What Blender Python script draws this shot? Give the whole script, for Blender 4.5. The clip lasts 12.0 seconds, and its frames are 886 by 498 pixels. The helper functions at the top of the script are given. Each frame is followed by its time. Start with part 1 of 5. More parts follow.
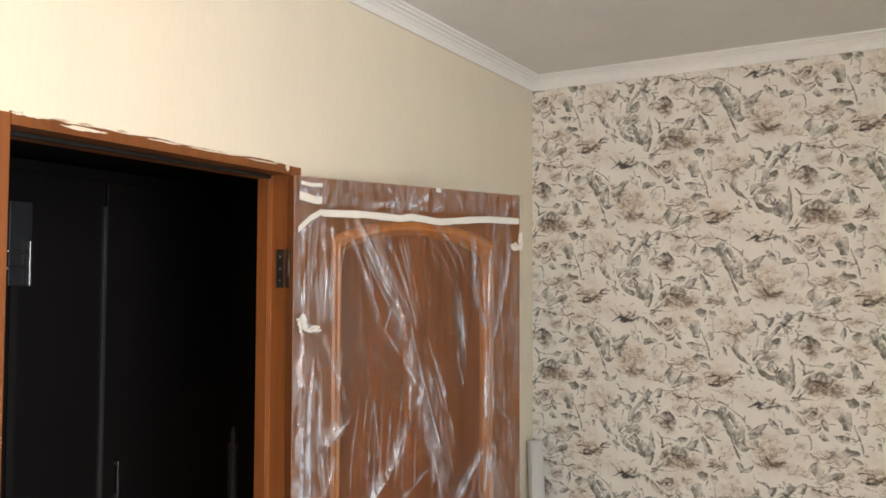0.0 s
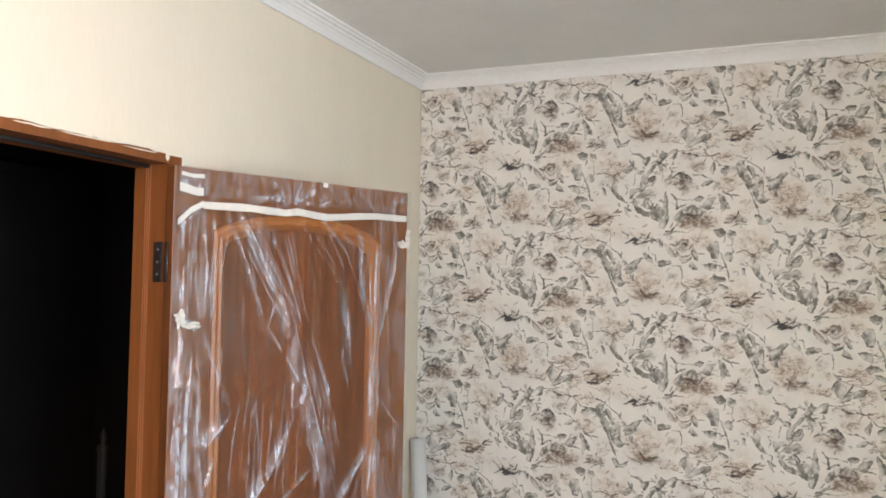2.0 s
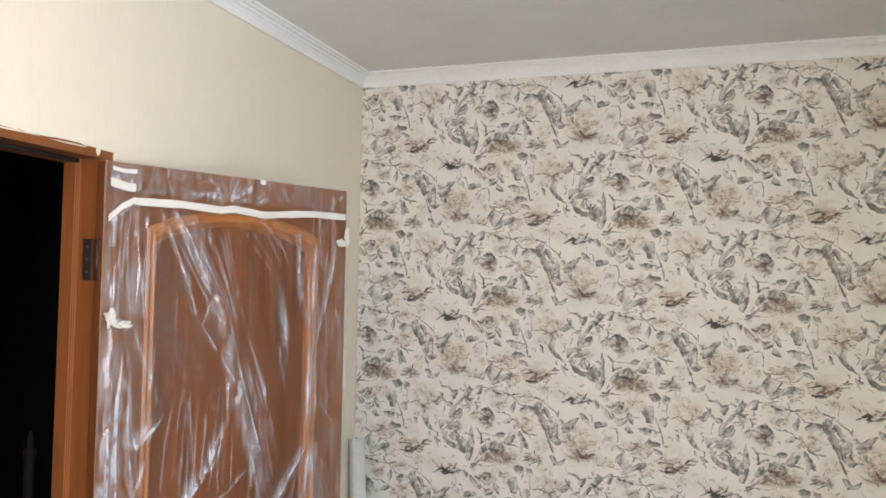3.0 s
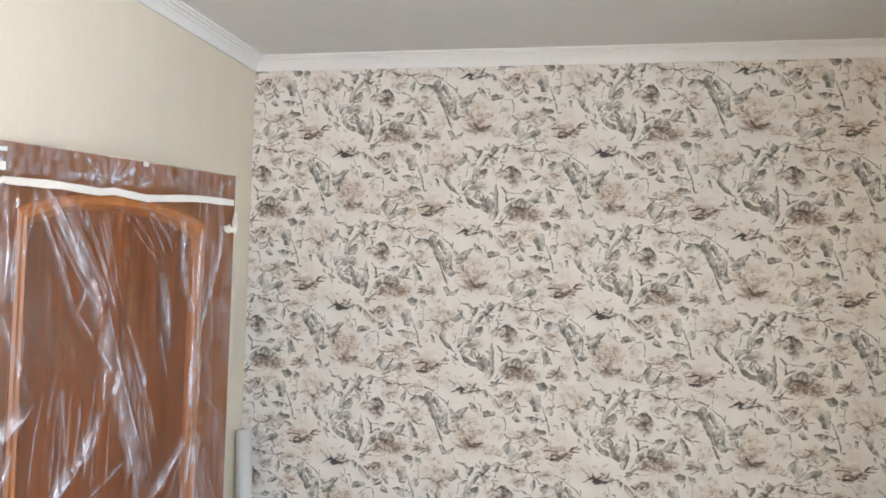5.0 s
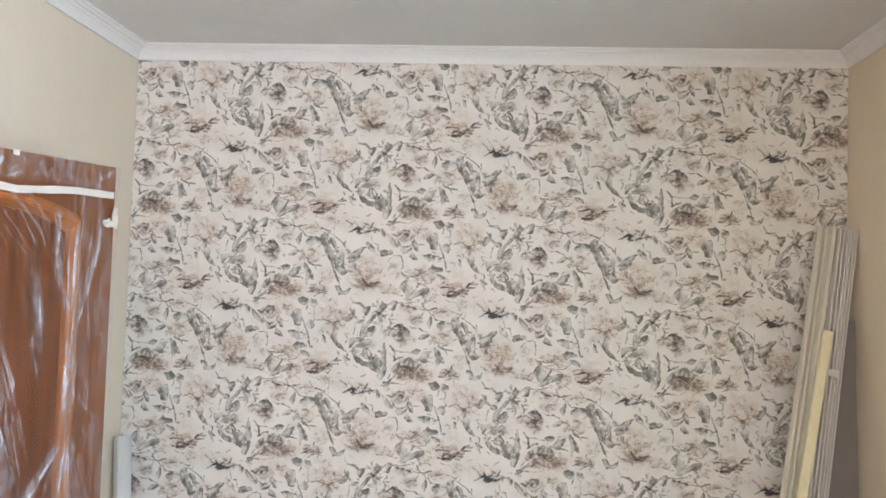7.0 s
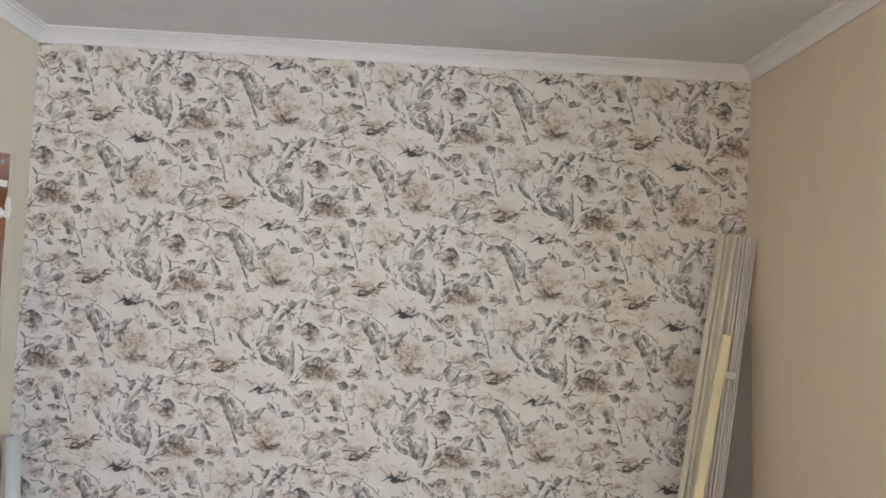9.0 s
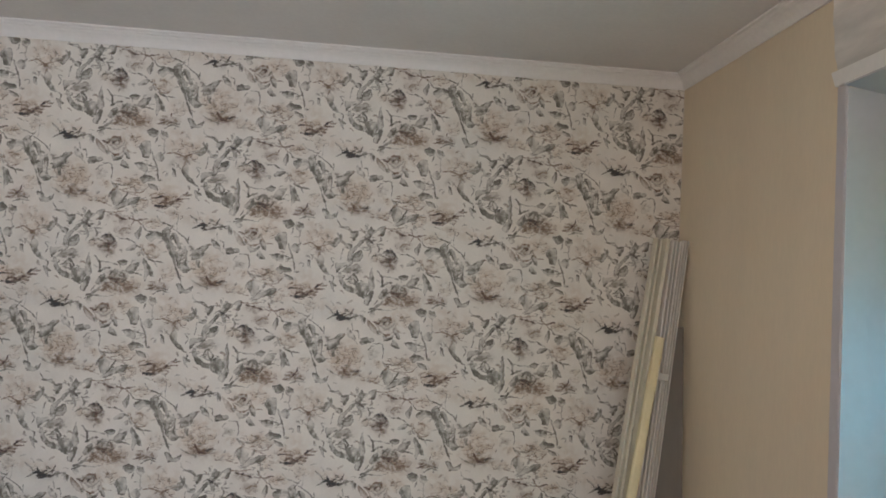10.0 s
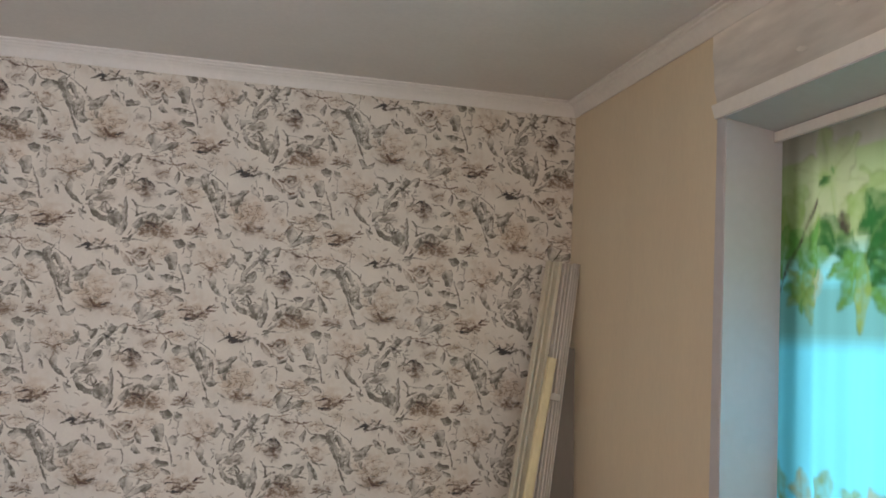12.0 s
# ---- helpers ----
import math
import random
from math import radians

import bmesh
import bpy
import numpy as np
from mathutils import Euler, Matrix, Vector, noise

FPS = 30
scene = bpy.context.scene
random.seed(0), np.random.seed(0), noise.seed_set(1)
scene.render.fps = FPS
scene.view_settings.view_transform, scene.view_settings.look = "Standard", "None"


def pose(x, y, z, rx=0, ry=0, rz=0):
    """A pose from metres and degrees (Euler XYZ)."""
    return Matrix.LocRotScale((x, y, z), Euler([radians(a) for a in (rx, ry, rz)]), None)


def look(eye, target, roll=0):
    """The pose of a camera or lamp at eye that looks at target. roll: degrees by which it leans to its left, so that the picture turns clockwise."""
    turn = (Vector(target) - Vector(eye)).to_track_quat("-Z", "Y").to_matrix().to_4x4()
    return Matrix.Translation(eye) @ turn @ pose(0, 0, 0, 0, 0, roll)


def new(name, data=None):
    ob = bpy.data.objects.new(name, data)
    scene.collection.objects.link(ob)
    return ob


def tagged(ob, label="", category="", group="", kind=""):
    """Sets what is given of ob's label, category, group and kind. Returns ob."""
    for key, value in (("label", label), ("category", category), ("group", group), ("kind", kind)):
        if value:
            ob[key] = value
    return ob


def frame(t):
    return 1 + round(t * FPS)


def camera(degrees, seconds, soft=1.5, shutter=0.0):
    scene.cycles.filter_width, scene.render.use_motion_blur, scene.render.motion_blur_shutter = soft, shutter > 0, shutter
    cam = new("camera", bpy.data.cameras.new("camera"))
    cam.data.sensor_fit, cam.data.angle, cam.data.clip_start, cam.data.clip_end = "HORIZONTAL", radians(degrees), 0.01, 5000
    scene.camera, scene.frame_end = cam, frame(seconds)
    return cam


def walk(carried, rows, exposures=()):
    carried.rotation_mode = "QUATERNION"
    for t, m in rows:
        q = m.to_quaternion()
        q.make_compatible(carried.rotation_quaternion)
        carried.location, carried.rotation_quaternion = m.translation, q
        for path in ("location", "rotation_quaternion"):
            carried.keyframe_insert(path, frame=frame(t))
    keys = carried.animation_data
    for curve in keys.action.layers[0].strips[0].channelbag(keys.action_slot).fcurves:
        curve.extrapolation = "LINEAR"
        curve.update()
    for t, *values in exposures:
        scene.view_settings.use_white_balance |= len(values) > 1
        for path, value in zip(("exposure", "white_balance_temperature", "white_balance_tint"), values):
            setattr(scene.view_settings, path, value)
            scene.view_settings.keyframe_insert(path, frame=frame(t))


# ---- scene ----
cam = camera(55.2, 12.0, soft=1.7)
PATH = [
    (0, (1.513, -3.375, 1.679), (0.51, -1.647, 1.771), 0.2),
    (0.5, (1.511, -3.368, 1.678), (0.573, -1.604, 1.774), 0.4),
    (1, (1.508, -3.368, 1.676), (0.638, -1.57, 1.773), 0.8),
    (1.5, (1.503, -3.369, 1.674), (0.693, -1.543, 1.765), 0.9),
    (2, (1.503, -3.362, 1.672), (0.741, -1.516, 1.766), 0.9),
    (2.5, (1.503, -3.354, 1.67), (0.802, -1.483, 1.766), 0.8),
    (3, (1.509, -3.352, 1.670), (0.874, -1.458, 1.7654), 1.0),
    (5, (1.525, -3.338, 1.664), (1.123, -1.38, 1.7448), 1.7),
    (5.5, (1.531, -3.336, 1.663), (1.192, -1.366, 1.746), 1.8),
    (6, (1.532, -3.328, 1.659), (1.254, -1.35, 1.7482), 1.7),
    (6.5, (1.531, -3.312, 1.654), (1.312, -1.326, 1.746), 1.7),
    (7, (1.508, -3.307, 1.652), (1.363, -1.315, 1.745), 1.8),
    (9, (1.512, -3.293, 1.655), (1.571, -1.297, 1.754), 2.8),
    (9.5, (1.515, -3.287, 1.654), (1.635, -1.294, 1.759), 3.1),
    (10, (1.513, -3.287, 1.652), (1.716, -1.3, 1.765), 3.0),
    (10.5, (1.516, -3.287, 1.655), (1.787, -1.309, 1.774), 3.0),
    (11, (1.513, -3.291, 1.653), (1.839, -1.323, 1.79), 2.9),
    (11.5, (1.512, -3.293, 1.654), (1.888, -1.334, 1.803), 2.9),
    (12, (1.514, -3.291, 1.653), (1.953, -1.348, 1.829), 2.9),
]
EXPOSURES = [(0.0, -0.12, 7150, 11), (1.0, 0.10, 6700, 10), (2.5, 0.12, 6450, 10), (6.5, 0.28, 6100, 11), (7.0, 0.28, 6100, 11), (8.8, 0.04, 6150, 10), (9.5, -0.33, 6150, 11), (11.0, -0.58, 6450, 13), (12.0, -0.54, 6600, 15)]
walk(cam, [(t, look(eye, target, roll)) for t, eye, target, roll in PATH], EXPOSURES)

# ---- the room, in metres: x along the papered wall, y towards it, z up ----
W, CEIL, SOUTH = 2.803, 2.597, -4.4
COR_Z = 2.54                       # lower edge of the cornice
DOOR = (-2.41, -1.61, 1.986)        # doorway: two sides and top
WIN = (-2.65, -1.155, 0.86, 2.280)  # window opening: two sides, sill, head
SOPEN = (0.2, 1.9, 0.9, 2.2)        # unseen opening, added behind the camera for a fill lamp
EOPEN = (-4.2, -3.0, 0.85, 2.35)      # an unseen second opening in the east wall, beside the camera, assumed for its daylight

# ---- world and lights ----
world = bpy.data.worlds.new("sky")
scene.world = world
world.use_nodes = True
wn = world.node_tree
sky = wn.nodes.new("ShaderNodeTexSky")
sky.sky_type, sky.sun_disc = "NISHITA", False
sky.sun_elevation, sky.sun_rotation = radians(40), radians(200)
wn.links.new(sky.outputs[0], wn.nodes["Background"].inputs[0])
wn.nodes["Background"].inputs[1].default_value = 0.1


def area_lamp(name, m, w, h, power, colour):
    data = bpy.data.lights.new(name, "AREA")
    data.shape, data.size, data.size_y, data.energy, data.color = "RECTANGLE", w, h, power, colour
    ob = new(name, data)
    ob.matrix_world = m
    return ob


# fill lamp in the opening added behind the camera
area_lamp("fill_south", look(((SOPEN[0] + SOPEN[1]) / 2, SOUTH - 0.1, 1.55), ((SOPEN[0] + SOPEN[1]) / 2, 0, 1.5)), 1.6, 1.2, 6, (0.83, 0.87, 1.0))
# daylight in the second east opening, which is assumed and unseen
area_lamp("daylight_east", look((W + 0.2, (EOPEN[0] + EOPEN[1]) / 2, 1.6), (0, (EOPEN[0] + EOPEN[1]) / 2, 1.6)), 1.15, 1.45, 122, (0.80, 0.86, 1.0))
# daylight behind the printed curtain
area_lamp("daylight_curtain", look((W + 0.42, -1.93, 1.55), (0, -1.93, 1.55)), 1.36, 1.5, 25, (0.95, 0.97, 1.0))
# the warm bulb near the ceiling
bulb = bpy.data.lights.new("warm_lamp", "POINT")
bulb.energy, bulb.color, bulb.shadow_soft_size = 16.5, (1.0, 0.55, 0.20), 0.05
new("warm_lamp", bulb).location = (0.90, -3.20, 2.50)


# ---- materials ----
def nodes_of(mat):
    mat.use_nodes = True
    return mat.node_tree.nodes, mat.node_tree.links, mat.node_tree.nodes["Principled BSDF"]


def surface(name, colour, rough=0.6, grain=40.0, vary=0.08, bump=0.1, stretch=(1, 1, 1), stain=0.0, metal=0.0, dist=0.002, spec=0.5):
    """A base colour varied at two scales, with a fine relief."""
    mat = bpy.data.materials.new(name)
    n, l, p = nodes_of(mat)
    co = n.new("ShaderNodeTexCoord")
    mp = n.new("ShaderNodeMapping")
    mp.inputs["Scale"].default_value = stretch
    l.new(co.outputs["Object"], mp.inputs[0])
    fine, wide = n.new("ShaderNodeTexNoise"), n.new("ShaderNodeTexNoise")
    fine.inputs["Scale"].default_value, fine.inputs["Detail"].default_value = grain, 5
    wide.inputs["Scale"].default_value, wide.inputs["Detail"].default_value = grain / 14, 3
    l.new(mp.outputs[0], fine.inputs[0])
    l.new(mp.outputs[0], wide.inputs[0])
    mixes = []
    for noise_node, amount in ((fine, vary), (wide, vary + stain)):
        r = n.new("ShaderNodeMapRange")
        r.inputs["From Min"].default_value, r.inputs["From Max"].default_value = 0.3, 0.7
        r.inputs["To Min"].default_value, r.inputs["To Max"].default_value = 1 - amount, 1 + amount * 0.6
        l.new(noise_node.outputs["Fac"], r.inputs[0])
        mixes.append(r)
    m = n.new("ShaderNodeMath")
    m.operation = "MULTIPLY"
    l.new(mixes[0].outputs[0], m.inputs[0])
    l.new(mixes[1].outputs[0], m.inputs[1])
    v = n.new("ShaderNodeVectorMath")
    v.operation = "SCALE"
    v.inputs[0].default_value = colour
    l.new(m.outputs[0], v.inputs["Scale"])
    l.new(v.outputs[0], p.inputs["Base Color"])
    p.inputs["Roughness"].default_value, p.inputs["Metallic"].default_value = rough, metal
    p.inputs["Specular IOR Level"].default_value = spec
    b = n.new("ShaderNodeBump")
    b.inputs["Strength"].default_value, b.inputs["Distance"].default_value = bump, dist
    l.new(fine.outputs["Fac"], b.inputs["Height"])
    l.new(b.outputs[0], p.inputs["Normal"])
    return mat


M_CEIL = surface("ceiling_paint", (0.79, 0.77, 0.745), 0.9, 60, 0.03, 0.15)
# one paper in two tones: daylight's paler cast is in the west copy
M_WALL = surface("wallpaper_shaded", (0.78, 0.68, 0.52), 0.8, 90, 0.025, 0.10, (1, 1, 0.25))
M_WALL_DAYLIT = surface("wallpaper_daylit", (0.77, 0.695, 0.555), 0.8, 90, 0.025, 0.10, (1, 1, 0.25))
M_PLAIN = surface("plain_plaster", (0.68, 0.62, 0.52), 0.9, 50, 0.05, 0.2)
M_WHITE = surface("white_moulding", (0.86, 0.845, 0.82), 0.55, 50, 0.03, 0.08)
M_FLOOR = surface("floorboards", (0.17, 0.13, 0.10), 0.5, 30, 0.2, 0.2, (1, 8, 1))
M_WOOD = surface("varnished_wood", (0.25, 0.087, 0.022), 0.38, 60, 0.22, 0.12, (1, 1, 0.06))
M_FRAME = surface("frame_wood", (0.23, 0.075, 0.02), 0.42, 60, 0.2, 0.12, (1, 1, 0.06), 0.1)
# near black: the hall's gloom and the frame lip's shade are in this colour
M_DARK = surface("gloom_dark", (0.010, 0.008, 0.007), 0.5, 40, 0.2, 0.05, (1, 1, 0.1))
M_PUTTY = surface("white_primer", (0.80, 0.77, 0.73), 0.85, 26, 0.16, 0.4, (1, 0.22, 1), 0.26)
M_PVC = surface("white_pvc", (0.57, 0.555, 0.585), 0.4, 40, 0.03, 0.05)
M_CREAM = surface("cream_plastic", (0.80, 0.72, 0.46), 0.5, 40, 0.05, 0.05)
M_BOARD = surface("grey_board", (0.20, 0.175, 0.15), 0.6, 40, 0.08, 0.08, (1, 1, 0.2))
M_TAPE = surface("masking_tape", (0.64, 0.61, 0.55), 0.7, 120, 0.05, 0.3)
M_PAPER = surface("rolled_paper", (0.70, 0.70, 0.68), 0.7, 60, 0.05, 0.1)
M_STEEL = surface("dull_steel", (0.45, 0.44, 0.42), 0.35, 80, 0.1, 0.05, metal=1.0)
M_HINGE = surface("dark_hinge_steel", (0.06, 0.05, 0.045), 0.5, 80, 0.2, 0.1, metal=0.6)


# ---- mesh helpers ----
def mesh_of(name, bm, *mats):
    me = bpy.data.meshes.new(name)
    bm.normal_update()
    bm.to_mesh(me)
    bm.free()
    for m in mats:
        me.materials.append(m)
    return me


def part(name, bm, mat, parent=None, label="", smooth=False):
    me = mesh_of(name, bm, mat)
    if smooth:
        me.shade_smooth()
    ob = new(name, me)
    ob.parent = parent
    return tagged(ob, label)


def thing(name, label, category, m=None, group="", kind=""):
    ob = new(name)
    ob.empty_display_size = 0.1
    if m is not None:
        ob.matrix_world = m
    return tagged(ob, label, category, group, kind)


def add_box(bm, lo, hi, bevel=0.0):
    c = [(a + b) / 2 for a, b in zip(lo, hi)]
    s = [abs(b - a) for a, b in zip(lo, hi)]
    vs = bmesh.ops.create_cube(bm, size=1, matrix=Matrix.Translation(c) @ Matrix.Diagonal((*s, 1)))["verts"]
    if bevel:
        es = {e for v in vs for e in v.link_edges}
        bmesh.ops.bevel(bm, geom=list(es), offset=bevel, segments=2, affect="EDGES", profile=0.5)
    return bm


def box(lo, hi, bevel=0.0):
    return add_box(bmesh.new(), lo, hi, bevel)


def prism(bm, outline, m, depth):
    """An outline in x, y pushed along z by depth, then placed by m."""
    low = [bm.verts.new(m @ Vector((x, y, 0))) for x, y in outline]
    top = [bm.verts.new(m @ Vector((x, y, depth))) for x, y in outline]
    n = len(outline)
    bm.faces.new(low[::-1])
    bm.faces.new(top)
    for i in range(n):
        bm.faces.new((low[i], low[(i + 1) % n], top[(i + 1) % n], top[i]))
    bmesh.ops.recalc_face_normals(bm, faces=bm.faces[:])
    return bm


def solid(name, lo, hi, mat, label, category="wall", bevel=0.0, parent=None):
    ob = part(name, box(lo, hi, bevel), mat, parent, label)
    return tagged(ob, label, category, kind="structure")


# ---- the large structure ----
T = 0.12
E0, E1 = W, W + 0.34
y0, y1, dz = DOOR


def wall_of(name, boxes, mat, label):
    bm = bmesh.new()
    for lo, hi in boxes:
        add_box(bm, lo, hi)
    return tagged(part(name, bm, mat), label, "wall", kind="structure")


floor = solid("floor", (-1.9, SOUTH - 0.3, -0.12), (E1, 0.2, 0.0), M_FLOOR, "brown timber floor of the room and hall", "floor")
ceiling = solid("ceiling", (-1.9, SOUTH - 0.3, CEIL), (E1, 0.2, CEIL + 0.12), M_CEIL, "smooth matt white painted ceiling", "ceiling")
wall_north = solid("wall_north", (-T, 0.002, 0), (E1, 0.2, CEIL), M_PLAIN, "plastered wall behind floral wallpaper")
wall_west = wall_of("wall_west", [((-T, y1 + 0.05, 0), (0, 0.002, CEIL)), ((-T, SOUTH, 0), (0, y0 - 0.05, CEIL)),
                                  ((-T, y0 - 0.05, dz + 0.02), (0, y1 + 0.05, CEIL))], M_WALL_DAYLIT, "papered wall with a doorway, toned cream for its daylight")
wy0, wy1, wz0, wz1 = WIN
wall_east = wall_of("wall_east", [((E0, wy1, 0), (E1, 0.002, CEIL)), ((E0, EOPEN[1], 0), (E1, wy0, CEIL)), ((E0, SOUTH, 0), (E1, EOPEN[0], CEIL)),
                                  ((E0, EOPEN[0], 0), (E1, EOPEN[1], EOPEN[2])), ((E0, EOPEN[0], EOPEN[3]), (E1, EOPEN[1], CEIL)),
                                  ((E0, wy0, 0), (E1, wy1, wz0)), ((E0, wy0, wz1), (E1, wy1, CEIL))], M_WALL, "papered wall with a deep window recess, in the shaded beige tone")
sx0, sx1, sz0, sz1 = SOPEN
wall_south = wall_of("wall_south", [((-T, SOUTH - 0.2, 0), (sx0, SOUTH, CEIL)), ((sx1, SOUTH - 0.2, 0), (E1, SOUTH, CEIL)),
                                    ((sx0, SOUTH - 0.2, 0), (sx1, SOUTH, sz0)), ((sx0, SOUTH - 0.2, sz1), (sx1, SOUTH, CEIL))], M_PLAIN, "plain plastered wall with an opening added for fill light")


def cornice(name, a, b, inward):
    """A stepped cove moulding from a to b along a wall, mitred at both ends; inward points into the room."""
    prof = [(0.0, 0.0), (0.007, 0.0), (0.009, 0.006), (0.014, 0.018), (0.022, 0.029), (0.030, 0.035), (0.032, 0.0395),
            (0.043, 0.0425), (0.045, 0.0475), (0.056, 0.050), (0.056, 0.0575), (0.0, 0.0575)]
    a, b, n = Vector(a), Vector(b), Vector(inward)
    along = (b - a).normalized()
    bm = bmesh.new()
    rings = []
    for end, sign in ((a, 1), (b, -1)):
        rings.append([bm.verts.new(end + along * sign * d + n * d + Vector((0, 0, COR_Z + h))) for d, h in prof])
    k = len(prof)
    for i in range(k):
        bm.faces.new((rings[0][i], rings[0][(i + 1) % k], rings[1][(i + 1) % k], rings[1][i]))
    bmesh.ops.recalc_face_normals(bm, faces=bm.faces[:])
    return tagged(part(name, bm, M_WHITE), "white stepped cornice moulding under the ceiling", "trim", kind="structure")


e = 0.001
cornice("trim_north", (e, -e, 0), (W - e, -e, 0), (0, -1, 0))
cornice("trim_west", (e, SOUTH + e, 0), (e, -e, 0), (1, 0, 0))
cornice("trim_east", (W - e, -e, 0), (W - e, SOUTH + e, 0), (-1, 0, 0))
cornice("trim_south", (W - e, SOUTH + e, 0), (e, SOUTH + e, 0), (0, 1, 0))


# ---- printed patterns: colours laid on a fine mesh ----
class Print:
    """A sheet of print colours over w by h metres, which repeats with a half drop if wrap is set."""

    def __init__(self, w, h, step, ground, wrap):
        self.nx, self.ny, self.step, self.wrap = round(w / step), round(h / step), step, wrap
        self.c = np.ones((self.ny, self.nx, 3)) * ground
        rng = np.random.default_rng(5)
        f = np.hypot(*np.meshgrid(np.fft.fftfreq(self.nx), np.fft.fftfreq(self.ny)))
        self.noise = [self._cloud(rng, f, s) for s in (3.0, 9.0, 30.0)]

    def _cloud(self, rng, f, size):
        g = np.fft.ifft2(np.fft.fft2(rng.standard_normal((self.ny, self.nx))) * np.exp(-(f * size) ** 2 * 4)).real
        return g / g.std()

    def lay(self, x, y, reach, shape, tone, strength, wash=0.35):
        """Lay tone where shape(dx, dy) gives cover, round (x, y), in metres."""
        places = [(x, y)]
        if self.wrap:
            places.append((x + self.nx * self.step / 2, y + self.ny * self.step / 2))
        r = int(reach / self.step) + 2
        for px, py in places:
            i0, j0 = int(px / self.step), int(py / self.step)
            ii, jj = np.arange(i0 - r, i0 + r + 1), np.arange(j0 - r, j0 + r + 1)
            if self.wrap:
                ci, cj = ii % self.nx, jj % self.ny
            else:
                ii, jj = ii[(ii >= 0) & (ii < self.nx)], jj[(jj >= 0) & (jj < self.ny)]
                ci, cj = ii, jj
            if not len(ii) or not len(jj):
                continue
            dx, dy = np.meshgrid(ii * self.step - px, jj * self.step - py)
            at = np.ix_(cj, ci)
            a = shape(dx, dy) * strength * np.clip(1 + wash * self.noise[1][at] + 0.15 * self.noise[0][at], 0.15, 1.35)
            a = np.clip(a, 0, 1)[..., None]
            self.c[at] = self.c[at] * (1 - a) + np.asarray(tone) * a

    def leaf(self, x, y, angle, long, wide, tone, strength=0.8, bend=0.0, rib=True):
        ca, sa = math.cos(radians(angle)), math.sin(radians(angle))

        def shape(dx, dy):
            u, v = (dx * ca + dy * sa) / (long / 2), -dx * sa + dy * ca
            v = v - bend * long * (1 - u * u)
            t = np.clip((u + 1) / 2, 0, 1)
            half = wide * 0.58 * np.clip(np.minimum(t / 0.38, (1 - t) / 0.62), 0, 1) ** 0.75
            half = half * (1 + 0.22 * np.sin(u * 9 + angle) * (v > 0) + 0.2 * np.sin(u * 7 + 2 * angle) * (v < 0))
            a = np.clip((half - np.abs(v)) / (self.step * 1.2) + 0.5, 0, 1) * (np.abs(u) < 1)
            if rib:
                a = a * (0.70 + 0.30 * (v > 0) + 0.10 * u)
            return a
        self.lay(x, y, long * 0.75 + wide, shape, tone, strength, 0.12)
        if rib:
            # darker rim and midrib
            def rim(dx, dy):
                u, v = (dx * ca + dy * sa) / (long / 2), -dx * sa + dy * ca
                v = v - bend * long * (1 - u * u)
                t = np.clip((u + 1) / 2, 0, 1)
                half = wide * 0.58 * np.clip(np.minimum(t / 0.38, (1 - t) / 0.62), 0, 1) ** 0.75
                half = half * (1 + 0.22 * np.sin(u * 9 + angle) * (v > 0) + 0.2 * np.sin(u * 7 + 2 * angle) * (v < 0))
                edge = np.clip(1.1 - np.abs(half - np.abs(v)) / (self.step * 0.9), 0, 1) * (np.abs(u) < 1) * (v > -0.1 * wide)
                vein = np.clip(1.0 - np.abs(v) / (self.step * 0.8), 0, 1) * (np.abs(u) < 0.85) * 0.7
                return np.maximum(edge, vein)
            self.lay(x, y, long * 0.75 + wide, rim, [c * 0.36 for c in tone], strength * 0.85, 0.4)

    def line(self, pts, wide, tone, strength=0.7):
        for (xa, ya), (xb, yb) in zip(pts, pts[1:]):
            mx, my, hx, hy = (xa + xb) / 2, (ya + yb) / 2, (xb - xa) / 2, (yb - ya) / 2
            n2 = hx * hx + hy * hy + 1e-12
            wob = (xa * 917 + yb * 631) % 1 - 0.5

            def shape(dx, dy):
                t = np.clip((dx * hx + dy * hy) / n2, -1, 1)
                bow = wob * 0.25 * (1 - t * t)
                d = np.hypot(dx - t * hx + bow * hy, dy - t * hy - bow * hx)
                return np.clip((wide / 2 * (0.75 + 0.35 * np.cos(3 * t + wob * 9)) - d) / (self.step * 1.0) + 0.5, 0, 1)
            self.lay(mx, my, math.sqrt(n2) + wide, shape, tone, strength, 0.3)

    def smudge(self, x, y, rx, ry, tone, strength=0.5, angle=0.0):
        ca, sa = math.cos(radians(angle)), math.sin(radians(angle))
        self.lay(x, y, max(rx, ry) * 2, lambda dx, dy: np.exp(-((dx * ca + dy * sa) / rx) ** 2 - ((-dx * sa + dy * ca) / ry) ** 2), tone, strength, 0.5)

    def rough(self, x, y):
        i, j = np.round(x / self.step).astype(int), np.round(y / self.step).astype(int)
        if self.wrap:
            return self.c[j % self.ny, i % self.nx]
        return self.c[np.clip(j, 0, self.ny - 1), np.clip(i, 0, self.nx - 1)]


GREY, MID, UMBER, BROWN, DARK, TAN = (0.325, 0.307, 0.268), (0.44, 0.405, 0.355), (0.36, 0.285, 0.225), (0.24, 0.175, 0.135), (0.155, 0.128, 0.108), (0.63, 0.545, 0.455)
PAPER_W, PAPER_H, INK = 1.056, 0.630, 1.45   # one repeat of the paper, and how dense its ink is
GROUND = np.array((0.785, 0.75, 0.69))
paper = Print(PAPER_W, PAPER_H, 0.00125, GROUND, True)


